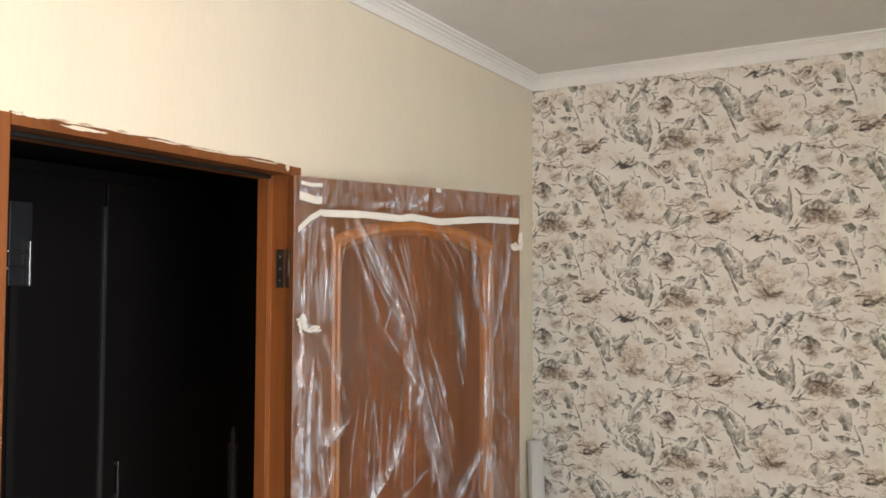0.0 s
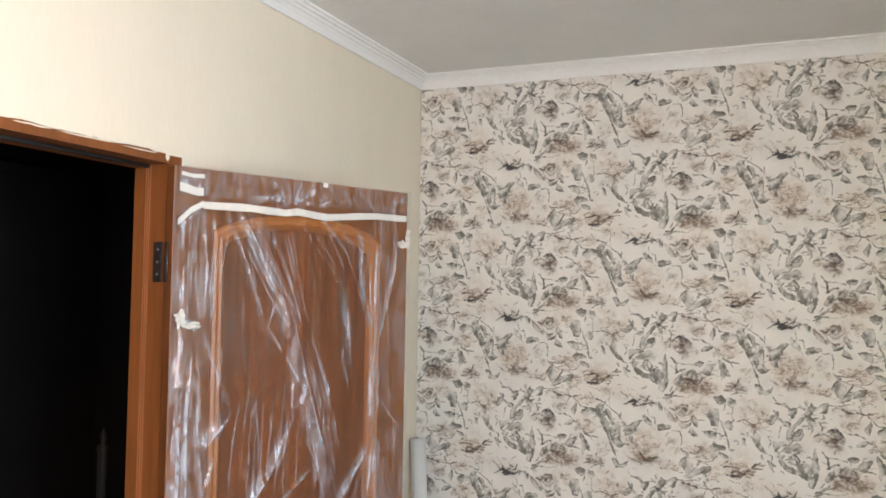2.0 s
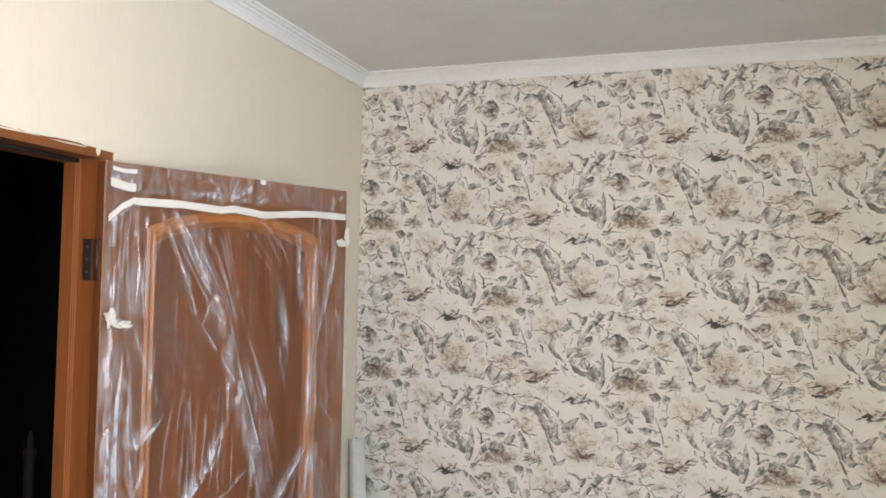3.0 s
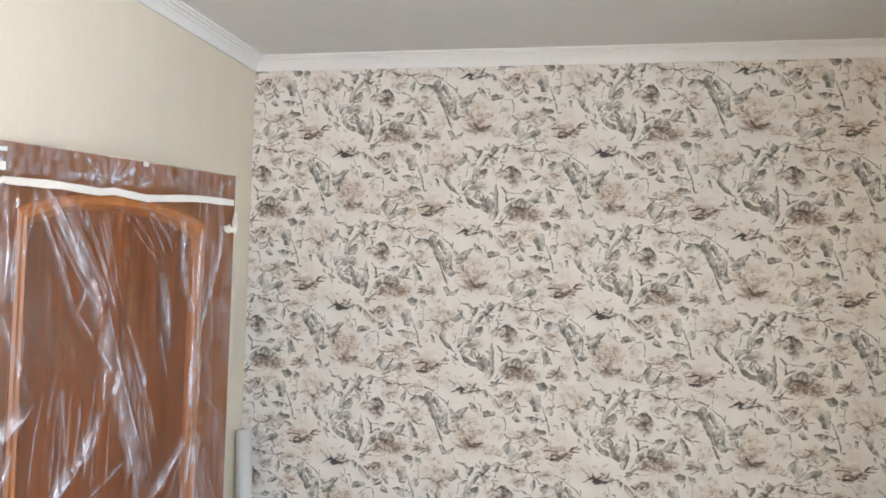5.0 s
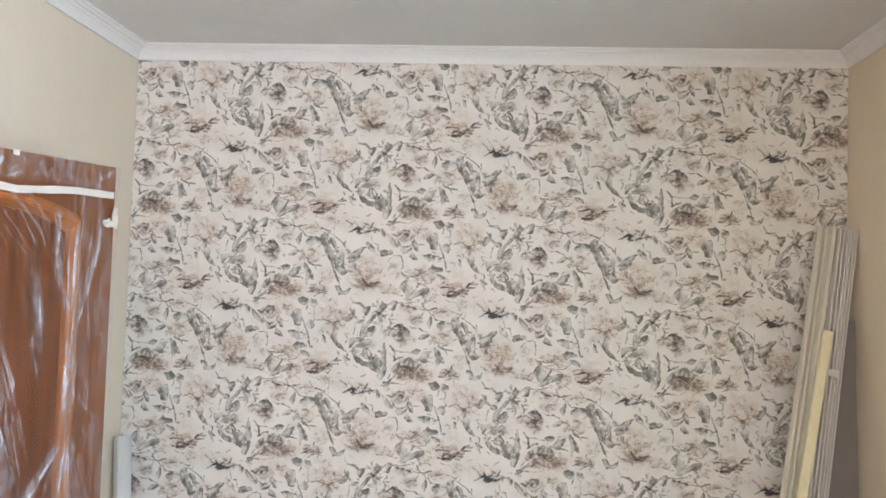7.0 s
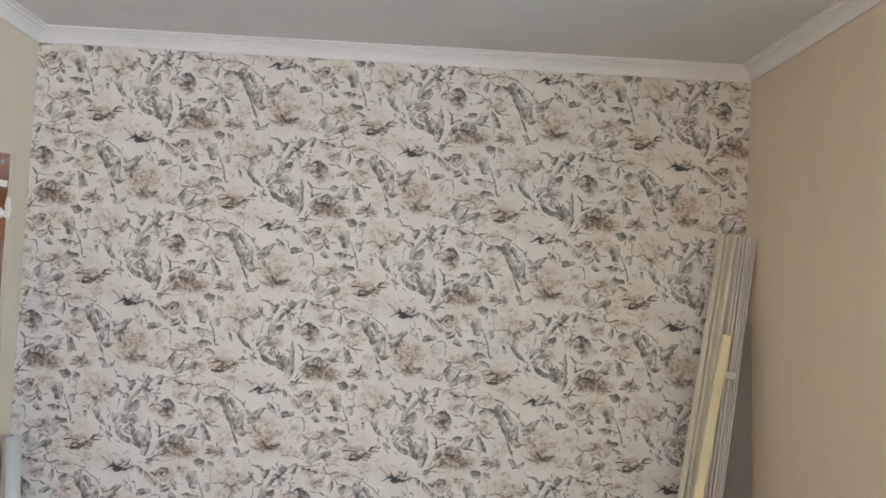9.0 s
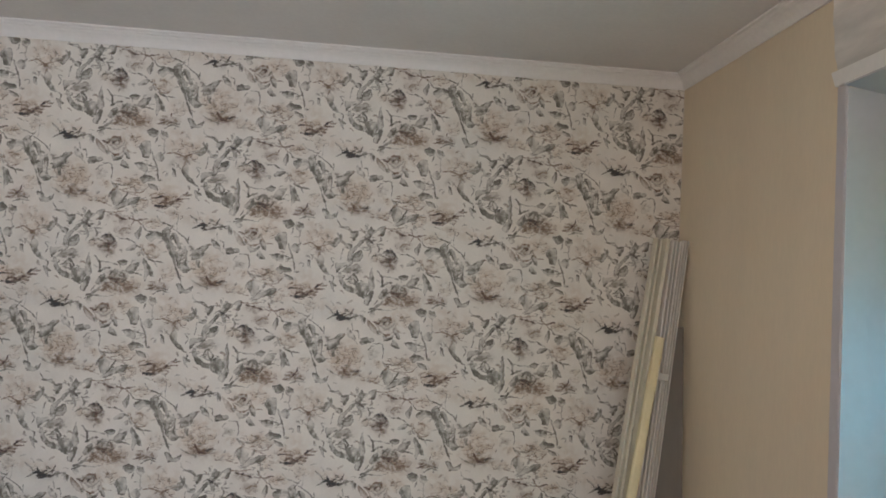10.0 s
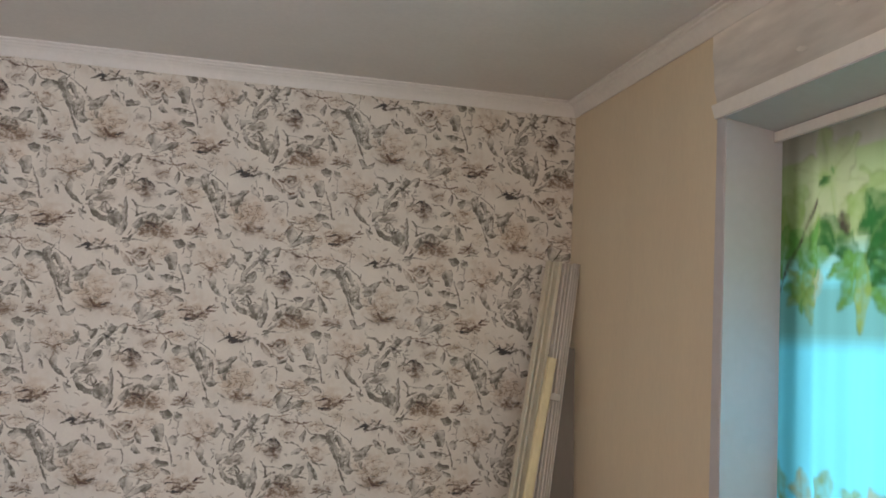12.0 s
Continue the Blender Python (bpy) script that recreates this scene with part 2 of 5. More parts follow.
def spline(pts, closed, per=6):
    """Points along a smooth line through pts, given in millimetres of the paper, in metres."""
    p = np.array(pts, float) / 1000
    n = len(p)
    out = []
    for i in range(n if closed else n - 1):
        if closed:
            a, b, c, d = (p[(i + k) % n] for k in (-1, 0, 1, 2))
        else:
            a, b, c, d = p[max(i - 1, 0)], p[i], p[i + 1], p[min(i + 2, n - 1)]
        for t in np.arange(per) / per:
            # less tension than a full curve, so that tips stay pointed
            curve = 0.5 * (2 * b + (c - a) * t + (2 * a - 5 * b + 4 * c - d) * t * t + (3 * b - a - 3 * c + d) * t ** 3)
            out.append(0.55 * curve + 0.45 * (b * (1 - t) + c * t))
    if not closed:
        out.append(p[-1])
    return np.array(out)


def nearest(dx, dy, pts, closed):
    """Distance to a line through pts, how far along it that is (0 to 1), and what lies inside it."""
    n = len(pts) if closed else len(pts) - 1
    best, along, inside = np.full(dx.shape, 9.0), np.zeros(dx.shape), np.zeros(dx.shape, bool)
    for i in range(n):
        (ax, ay), (bx, by) = pts[i], pts[(i + 1) % len(pts)]
        ex, ey = bx - ax, by - ay
        t = np.clip(((dx - ax) * ex + (dy - ay) * ey) / (ex * ex + ey * ey + 1e-12), 0, 1)
        d = np.hypot(dx - ax - t * ex, dy - ay - t * ey)
        near = d < best
        best, along = np.where(near, d, best), np.where(near, (i + t) / n, along)
        if closed:
            inside ^= ((ay > dy) != (by > dy)) & (dx < ex * (dy - ay) / (ey if abs(ey) > 1e-9 else 1e-9) + ax)
    return best, along, inside


def wash(x, y, rx, ry, tone, s, angle=0):
    """A soft pool of thin colour."""
    paper.smudge(x / 1000, y / 1000, rx / 1000, ry / 1000, tone, s * 0.85, angle)


def blot(tone, s, *pts):
    """A leaf in watercolour: denser towards one side and at its rim, with a paler midrib."""
    line = spline(pts, True)
    c = line.mean(axis=0)
    line = (line - c) * 1.06
    reach = np.abs(line).max()
    tip = line[np.argmax(np.hypot(*line.T))]
    ux, uy = tip / (np.hypot(*tip) + 1e-9)

    def shape(dx, dy):
        d, along, inside = nearest(dx, dy, line, True)
        v = (dx * -uy + dy * ux) / reach
        body = 0.76 + 0.34 * np.tanh(7 * v) + 0.14 * (dx * ux + dy * uy) / reach + 0.26 * np.exp(-d / 0.0022)
        body = body * (1 - 0.30 * np.exp(-((dx * -uy + dy * ux) / 0.0016) ** 2))
        return np.clip(np.where(inside, d, -d) / 0.0015 + 0.6, 0, 1) * body
    paper.lay(*c, reach + 0.006, shape, tone, s * 0.9, 0.22)

    def rim(dx, dy):
        d, along, _ = nearest(dx, dy, line, True)
        return np.clip(1.35 - d / 0.0012, 0, 1) * np.clip(0.55 + 0.75 * np.sin(along * 12.6 + pts[0][1]), 0, 1)
    paper.lay(*c, reach + 0.006, rim, [q * 0.6 for q in tone], s * 0.45, 0.4)


def stroke(tone, s, wide, *pts):
    """A brush line that swells and thins along its way."""
    line = spline(pts, False)
    c = line.mean(axis=0)
    line = line - c

    def shape(dx, dy):
        d, along, _ = nearest(dx, dy, line, False)
        half = wide / 1850 * (0.55 + 0.5 * np.sin(np.pi * np.clip(along, 0.02, 0.98)) + 0.22 * np.sin(along * 17 + wide + pts[0][0]))
        return np.clip((half - d) / 0.0015 + 0.75, 0, 1)
    paper.lay(*c, np.abs(line).max() + wide / 1000 + 0.004, shape, tone, s * 0.95, 0.28)


def hatch(tone, s, x, y, rx, ry, n, seed):
    """Short dry strokes that fan out of a flower's heart, mostly flat."""
    rnd = random.Random(seed)
    for k in range(2 * n):
        a, q = rnd.uniform(0, 6.283), rnd.uniform(0.15, 1.0)
        px, py = x + rx * q * math.cos(a), y + ry * q * math.sin(a)
        long, tilt = rnd.uniform(6, 17), 0.45 * math.atan2(ry * math.sin(a), rx * math.cos(a)) * (1 if math.cos(a) > 0 else -0.3) + rnd.uniform(-0.3, 0.3)
        ex, ey = long / 2 * math.cos(tilt), long / 2 * math.sin(tilt)
        stroke(tone, s * rnd.uniform(0.6, 1.15), rnd.uniform(2.6, 5.4), (px - ex, py - ey), (px, py + rnd.uniform(-2, 1)), (px + ex, py + ey))


def flower(x, y, rx, ry, n, seed, tone, s):
    """Overlapping petals, thin in the middle and denser along one scalloped rim."""
    rnd = random.Random(seed)
    n = round(1.7 * n)
    for k in range(n):
        a, q = 2.4 * k + rnd.uniform(-0.4, 0.4), math.sqrt((k + 0.5) / n) * 0.75
        px, py, r = x + rx * q * math.cos(a), y + ry * q * math.sin(a), rnd.uniform(0.20, 0.44) * (rx + ry) / 2000
        turn, wave, flat = rnd.uniform(0.2, 2.9), rnd.uniform(0, 6.3), rnd.uniform(0.5, 0.8)

        def shape(dx, dy):
            th = np.arctan2(dy / flat, dx)
            rho = np.hypot(dx, dy / flat) / (r * (1 + 0.10 * np.sin(3 * th + wave) + 0.05 * np.sin(7 * th + 2 * wave)))
            side = 0.5 + 0.5 * np.cos(th - turn)
            return np.clip((1 - rho) * r / 0.0018 + 0.5, 0, 1) * (0.14 + 0.75 * side ** 1.5 * np.exp(-np.clip(1 - rho, 0, 1) / 0.28))
        paper.lay(px / 1000, py / 1000, r * 1.25, shape, tone, min(s * rnd.uniform(0.45, 0.75), 1.0), 0.25)

        def edge(dx, dy):
            th = np.arctan2(dy / flat, dx)
            rho = np.hypot(dx, dy / flat) / (r * (1 + 0.10 * np.sin(3 * th + wave) + 0.05 * np.sin(7 * th + 2 * wave)))
            return np.clip(1.3 - np.abs(1 - rho) * r / 0.0011, 0, 1) * np.clip(1.5 * np.cos(th - turn) - 0.3, 0, 1)
        paper.lay(px / 1000, py / 1000, r * 1.25, edge, [q * 0.6 for q in UMBER], min(s, 0.85) * rnd.uniform(0.35, 0.95), 0.5)


# pale washes of the petals
wash(1123, 28, 44, 32, TAN, 0.5, 0)
wash(1181, 13, 37, 32, TAN, 0.42, 0)
wash(1371, 24, 64, 43, TAN, 0.42, 0)
wash(1374, 84, 21, 17, BROWN, 0.3, 0)
wash(1192, 177, 43, 21, TAN, 0.4, 0)
wash(1090, 190, 23, 18, TAN, 0.55, 0)
wash(1071, 155, 16, 13, MID, 0.45, 0)
wash(1321, 188, 46, 35, TAN, 0.32, 0)
wash(1314, 240, 64, 26, TAN, 0.6, 0)
wash(1229, 258, 32, 28, TAN, 0.42, 0)
wash(1342, 287, 16, 11, MID, 0.4, 0)
wash(1142, 322, 35, 14, UMBER, 0.45, 10)
wash(1272, 327, 39, 21, TAN, 0.5, 0)
wash(1167, 361, 31, 18, UMBER, 0.4, 0)
wash(1275, 424, 41, 24, TAN, 0.65, 10)
wash(1279, 438, 26, 11, UMBER, 0.3, 20)
wash(1112, 423, 27, 26, BROWN, 0.55, 0)
wash(1129, 444, 30, 17, BROWN, 0.38, 0)
wash(1164, 571, 74, 33, TAN, 0.65, 0)
wash(1149, 533, 32, 24, MID, 0.35, 0)
wash(1200, 586, 43, 18, UMBER, 0.3, 8)
wash(1307, 566, 34, 18, BROWN, 0.3, 0)
wash(1497, 478, 67, 50, TAN, 0.42, 0)
wash(1507, 549, 60, 18, UMBER, 0.5, 0)
wash(1466, 539, 21, 17, TAN, 0.5, 0)
wash(1470, 306, 53, 24, TAN, 0.25, 0)
wash(1480, 336, 39, 13, GREY, 0.4, 0)
wash(1453, 437, 28, 18, MID, 0.35, 0)
wash(1064, 250, 50, 17, TAN, 0.35, 0)
wash(1342, 507, 43, 28, TAN, 0.25, 0)
wash(1061, 410, 32, 18, TAN, 0.35, 0)
wash(1508, 151, 43, 16, MID, 0.3, 0)
wash(1398, 296, 28, 28, TAN, 0.28, 0)
# layered petals
flower(1115, 35, 44, 35, 9, 41, UMBER, 0.5)
flower(1181, 19, 37, 33, 8, 42, TAN, 0.9)
flower(1192, 181, 60, 30, 12, 43, TAN, 0.9)
flower(1314, 236, 74, 37, 16, 44, TAN, 1)
flower(1325, 240, 50, 21, 8, 64, UMBER, 0.5)
flower(1371, 39, 74, 47, 13, 45, TAN, 0.8)
flower(1142, 314, 44, 23, 8, 46, UMBER, 0.5)
flower(1272, 327, 43, 24, 8, 47, TAN, 1)
flower(1167, 362, 37, 21, 7, 48, UMBER, 0.5)
flower(1275, 426, 44, 28, 10, 49, TAN, 1.1)
flower(1112, 421, 40, 34, 9, 50, BROWN, 0.4)
flower(1160, 563, 82, 43, 22, 51, UMBER, 0.55)
flower(1146, 529, 39, 26, 9, 65, MID, 0.7)
flower(1307, 566, 44, 24, 8, 52, UMBER, 0.45)
flower(1500, 493, 79, 68, 18, 53, TAN, 0.9)
flower(1503, 536, 64, 24, 9, 66, UMBER, 0.4)
flower(1470, 312, 64, 28, 9, 54, TAN, 0.6)
flower(1064, 246, 53, 21, 8, 55, TAN, 0.8)
flower(1064, 410, 35, 24, 7, 56, TAN, 0.8)
flower(1229, 259, 37, 31, 9, 57, TAN, 0.9)
flower(1349, 294, 38, 28, 8, 58, TAN, 0.8)
flower(1453, 441, 33, 24, 7, 59, MID, 0.6)
flower(1342, 518, 45, 33, 8, 60, TAN, 0.6)
flower(1090, 189, 26, 20, 5, 61, TAN, 1)
flower(1075, 151, 28, 26, 5, 62, MID, 0.5)
flower(1508, 149, 43, 21, 6, 63, MID, 0.6)
# curled rose
blot(GREY, 0.5, (1097, 28), (1113, 12), (1134, 16), (1132, 36), (1112, 45))
stroke(UMBER, 0.8, 5.7, (1089, 38), (1103, 15), (1129, 12), (1137, 30))
stroke(BROWN, 0.7, 5.7, (1104, 40), (1115, 27), (1129, 31), (1125, 40))
stroke(UMBER, 0.75, 5.0, (1086, 48), (1095, 68), (1116, 80), (1141, 71), (1152, 53))
stroke(GREY, 0.6, 4.3, (1093, 46), (1112, 57), (1137, 50), (1148, 34))
blot(GREY, 0.85, (1147, 53), (1165, 65), (1169, 93), (1157, 89), (1145, 68))
blot(GREY, 0.75, (1103, 82), (1125, 87), (1146, 76), (1138, 92), (1112, 104))
blot(UMBER, 0.7, (1042, 24), (1063, 39), (1080, 56), (1087, 80), (1067, 70), (1051, 50))
stroke(DARK, 0.6, 6.4, (1020, 10), (1029, 25), (1034, 38))
stroke(GREY, 0.7, 6.4, (1044, -7), (1061, -10), (1076, -18))
stroke(BROWN, 0.7, 7.1, (1066, 28), (1088, 37))
stroke(GREY, 0.6, 4.3, (1048, -15), (1082, -20), (1134, -14))
blot(MID, 0.6, (1050, -1), (1067, -5), (1073, 7), (1058, 13))
# open pale flower
stroke(UMBER, 0.6, 4.3, (1151, 41), (1166, 65), (1194, 69))
stroke(UMBER, 0.5, 4.3, (1157, 1), (1178, 11), (1205, 4))
stroke(UMBER, 0.4, 5.7, (1167, 12), (1178, 4), (1189, 9))
# grey leaves on a stem
blot(GREY, 0.9, (1201, 47), (1216, 23), (1240, 23), (1245, 48), (1240, 83), (1220, 82), (1213, 63))
blot(GREY, 0.75, (1263, 74), (1283, 61), (1298, 82), (1290, 95), (1272, 89))
stroke(GREY, 0.85, 5.7, (1250, 62), (1262, 89), (1274, 119), (1281, 163))
blot(GREY, 0.85, (1227, -14), (1250, -16), (1270, -6), (1250, 3))
stroke(GREY, 0.7, 4.3, (1270, 0), (1259, 25))
blot(MID, 0.8, (1275, -8), (1297, -16), (1304, 4), (1290, 11))
stroke(MID, 0.6, 3.5, (1297, 8), (1292, 37), (1294, 56))
stroke(GREY, 0.8, 4.3, (1187, 109), (1214, 105), (1247, 113), (1273, 119))
blot(GREY, 0.8, (1195, 113), (1214, 103), (1237, 115), (1233, 137), (1214, 131))
blot(GREY, 0.95, (1213, 161), (1236, 149), (1265, 159), (1269, 171), (1243, 171), (1229, 180))
blot(GREY, 0.8, (1245, 179), (1272, 188), (1282, 204), (1257, 200))
blot(GREY, 0.9, (1143, 97), (1157, 106), (1170, 126), (1152, 127), (1139, 117))
blot(GREY, 0.85, (1017, 106), (1037, 96), (1063, 94), (1072, 102), (1045, 115), (1025, 119))
stroke(GREY, 0.75, 3.5, (1070, 112), (1104, 115), (1111, 139), (1110, 170))
stroke(GREY, 0.6, 3.5, (1052, 140), (1060, 124), (1075, 121))
# layered flower
stroke(GREY, 0.6, 4.3, (1114, 188), (1138, 193), (1167, 191), (1187, 188))
stroke(UMBER, 0.6, 4.3, (1133, 208), (1163, 216), (1189, 219), (1221, 216), (1237, 198))
stroke(UMBER, 0.5, 3.5, (1169, 222), (1207, 231))
blot(GREY, 0.7, (1108, 178), (1119, 186), (1137, 203), (1121, 201))
blot(UMBER, 0.55, (1171, 170), (1187, 162), (1197, 176), (1184, 182))
# folded leaf
blot(GREY, 0.6, (1114, 216), (1134, 211), (1150, 231), (1146, 262), (1127, 269), (1111, 241))
stroke(DARK, 0.6, 5.7, (1111, 218), (1105, 232), (1103, 243))
stroke(GREY, 0.95, 5.7, (1147, 263), (1166, 235), (1172, 222))
blot(GREY, 0.85, (1129, 277), (1156, 258), (1189, 241), (1216, 238), (1207, 258), (1171, 270), (1142, 285))
stroke(GREY, 0.6, 3.5, (1142, 284), (1171, 266), (1214, 241))
# wide brown flower
stroke(DARK, 0.7, 9.2, (1275, 262), (1307, 266), (1341, 253))
stroke(BROWN, 0.8, 5.7, (1263, 235), (1300, 230), (1318, 241))
stroke(BROWN, 0.75, 7.1, (1341, 249), (1369, 222), (1393, 207))
stroke(BROWN, 0.6, 5.0, (1355, 233), (1398, 230))
stroke(UMBER, 0.6, 4.3, (1264, 241), (1260, 222), (1280, 214))
stroke(BROWN, 0.7, 5.0, (1320, 249), (1351, 239))
stroke(UMBER, 0.6, 4.3, (1384, 218), (1409, 215))
stroke(DARK, 0.6, 5.0, (1223, 243), (1237, 235))
stroke(UMBER, 0.5, 3.5, (1207, 258), (1220, 246), (1247, 245), (1248, 268))
stroke(MID, 0.5, 3.5, (1282, 280), (1308, 289))
stroke(BROWN, 0.6, 5.7, (1286, 255), (1314, 249), (1335, 256))
stroke(UMBER, 0.5, 5.0, (1282, 222), (1307, 219), (1325, 229))
hatch(BROWN, 0.55, 1325, 249, 53, 18, 14, 3)
# faint flower with a spiky leaf
stroke(UMBER, 0.65, 5.0, (1306, 62), (1336, 56), (1365, 69))
stroke(UMBER, 0.6, 4.3, (1357, 79), (1371, 68), (1399, 59), (1435, 46))
blot(GREY, 0.8, (1394, 45), (1426, 43), (1451, 13), (1455, 31), (1440, 56), (1426, 66), (1403, 49))
stroke(UMBER, 0.5, 5.7, (1374, 87), (1371, 105))
stroke(UMBER, 0.5, 3.5, (1399, 79), (1431, 92))
hatch(UMBER, 0.5, 1372, 74, 28, 14, 9, 5)
# falling leaf
blot(GREY, 0.85, (1366, 121), (1378, 98), (1391, 111), (1389, 136), (1405, 156), (1420, 173), (1398, 168), (1378, 147))
stroke(GREY, 0.8, 4.3, (1419, 172), (1431, 181), (1429, 202))
blot(GREY, 0.9, (1415, 196), (1430, 202), (1444, 214), (1430, 216), (1437, 236), (1422, 220))
stroke(MID, 0.7, 3.5, (1341, 98), (1367, 121))
blot(GREY, 0.9, (1328, 121), (1340, 125), (1344, 149), (1333, 145))
stroke(GREY, 0.6, 3.5, (1418, 112), (1430, 128), (1419, 151))
stroke(MID, 0.6, 5.7, (1393, 177), (1400, 194))
# tall blades
stroke(GREY, 0.8, 3.5, (1442, -12), (1473, -6), (1495, 7), (1517, 0))
blot(GREY, 0.85, (1487, 7), (1513, -1), (1515, 13), (1498, 35), (1491, 22))
blot(GREY, 0.7, (1456, 34), (1473, 50), (1496, 55), (1488, 71), (1468, 61))
blot(GREY, 0.9, (1480, 114), (1487, 80), (1507, 60), (1536, 28), (1540, 40), (1516, 68), (1502, 87), (1492, 115))
blot(GREY, 0.95, (1497, 115), (1508, 85), (1533, 76), (1540, 96), (1522, 117))
stroke(DARK, 0.55, 5.0, (1510, 101), (1527, 95), (1533, 84))
blot(GREY, 0.9, (1541, 16), (1563, -11), (1578, -6), (1563, 24), (1545, 31))
blot(DARK, 0.6, (1549, 28), (1567, 28), (1577, 39), (1560, 42))
blot(GREY, 0.7, (1546, 35), (1556, 34), (1567, 57), (1562, 67))
blot(GREY, 0.85, (1439, 129), (1467, 125), (1499, 119), (1488, 136), (1460, 142), (1443, 163))
blot(MID, 0.85, (1467, 157), (1488, 136), (1519, 129), (1537, 154), (1508, 152), (1488, 162))
stroke(GREY, 0.6, 4.3, (1454, 110), (1458, 86), (1462, 64))
# rosette of leaves
blot(GREY, 0.95, (1452, 171), (1460, 165), (1470, 189), (1491, 213), (1523, 219), (1512, 233), (1488, 232), (1464, 212), (1453, 188))
stroke(GREY, 0.9, 5.0, (1488, 190), (1505, 165), (1526, 185), (1518, 204), (1494, 198))
stroke(GREY, 0.9, 5.0, (1505, 165), (1519, 207), (1515, 237))
blot(MID, 0.4, (1491, 189), (1505, 175), (1520, 186), (1509, 197))
blot(GREY, 0.95, (1521, 216), (1548, 201), (1563, 209), (1562, 244), (1546, 242), (1528, 231))
blot(GREY, 0.8, (1039, 532), (1042, 487), (1050, 457), (1056, 493), (1060, 525), (1048, 555))
blot(GREY, 0.9, (1024, 585), (1050, 542), (1059, 554), (1043, 598))
blot(GREY, 0.85, (994, 522), (1012, 511), (1035, 516), (1040, 539), (1024, 570), (994, 555))
# dark-hearted bloom
stroke(DARK, 0.95, 9.9, (1439, 328), (1460, 325), (1482, 337), (1497, 334))
stroke(DARK, 0.8, 5.0, (1452, 308), (1464, 330))
stroke(DARK, 0.75, 6.4, (1493, 341), (1516, 331), (1543, 324))
stroke(GREY, 0.7, 4.3, (1407, 292), (1428, 307), (1438, 321))
stroke(GREY, 0.7, 4.3, (1441, 331), (1417, 342))
stroke(DARK, 0.6, 4.3, (1506, 324), (1515, 300))
stroke(DARK, 0.7, 5.7, (1453, 338), (1472, 343), (1487, 339))
blot(GREY, 0.85, (1545, 324), (1561, 331), (1565, 347), (1554, 357), (1549, 342))
hatch(DARK, 0.7, 1472, 330, 43, 17, 14, 7)
hatch(GREY, 0.6, 1518, 327, 28, 13, 8, 8)
stroke(UMBER, 0.35, 5.7, (1491, 275), (1509, 264))
stroke(GREY, 0.6, 3.5, (1510, 352), (1515, 382))
blot(GREY, 0.95, (1492, 376), (1507, 384), (1525, 403), (1525, 418), (1503, 404))
blot(GREY, 0.9, (1546, 415), (1572, 406), (1577, 421), (1554, 431))
stroke(GREY, 0.7, 3.5, (1524, 382), (1538, 386), (1541, 412))
# long tapering leaf
blot(GREY, 0.9, (1309, 363), (1325, 343), (1337, 356), (1340, 382), (1362, 421), (1358, 446), (1339, 419), (1321, 397))
blot(GREY, 0.85, (1345, 367), (1364, 371), (1379, 407), (1372, 423), (1356, 391))
stroke(GREY, 0.9, 6.4, (1307, 369), (1332, 419), (1356, 459), (1374, 510), (1389, 547))
stroke(GREY, 0.6, 4.3, (1321, 389), (1342, 426), (1360, 456))
stroke(GREY, 0.75, 3.5, (1286, 304), (1296, 321), (1321, 329), (1342, 338), (1353, 326))
stroke(GREY, 0.6, 3.5, (1314, 363), (1332, 352), (1351, 336))
blot(GREY, 0.85, (1252, 380), (1275, 364), (1304, 366), (1312, 390), (1286, 388), (1267, 399))
stroke(GREY, 0.75, 4.3, (1234, 339), (1250, 360), (1287, 365))
stroke(GREY, 0.7, 3.5, (1348, 348), (1370, 361), (1398, 384), (1410, 401))
blot(GREY, 0.85, (1362, 443), (1380, 419), (1385, 457), (1378, 495), (1366, 465))
blot(GREY, 0.9, (1380, 479), (1398, 475), (1420, 499), (1398, 510), (1384, 498))
stroke(GREY, 0.75, 4.3, (1398, 412), (1403, 450), (1399, 481))
blot(MID, 0.7, (1387, 428), (1399, 421), (1402, 443), (1391, 457))
stroke(GREY, 0.6, 5.0, (1417, 497), (1440, 494))
blot(GREY, 0.9, (1375, 555), (1391, 552), (1408, 572), (1433, 560), (1426, 579), (1408, 588), (1387, 579))
blot(GREY, 0.8, (1421, 421), (1446, 422), (1463, 401), (1488, 398), (1471, 423), (1463, 442), (1439, 457), (1423, 458), (1426, 436))
blot(GREY, 0.9, (1442, 454), (1466, 449), (1454, 460), (1453, 486), (1443, 481))
stroke(GREY, 0.7, 4.3, (1412, 410), (1432, 422), (1473, 403))
stroke(GREY, 0.6, 3.5, (1408, 373), (1406, 399))
stroke(GREY, 0.55, 3.5, (1365, 294), (1362, 350))
# dark brown flower
blot(DARK, 0.75, (1089, 389), (1109, 383), (1134, 393), (1147, 413), (1132, 429), (1115, 412))
stroke(DARK, 0.75, 5.0, (1081, 397), (1098, 384), (1120, 385), (1139, 402))
stroke(DARK, 0.6, 5.0, (1098, 411), (1116, 419), (1134, 417))
stroke(GREY, 0.75, 4.3, (1044, 411), (1074, 400), (1092, 407))
stroke(GREY, 0.75, 4.3, (1150, 394), (1185, 395), (1216, 412))
blot(GREY, 0.9, (1184, 430), (1200, 418), (1223, 419), (1207, 435), (1188, 439))
stroke(GREY, 0.6, 3.5, (1221, 420), (1239, 428))
hatch(BROWN, 0.6, 1116, 423, 35, 21, 12, 11)
stroke(DARK, 0.75, 5.7, (1011, 335), (1031, 344), (1049, 358))
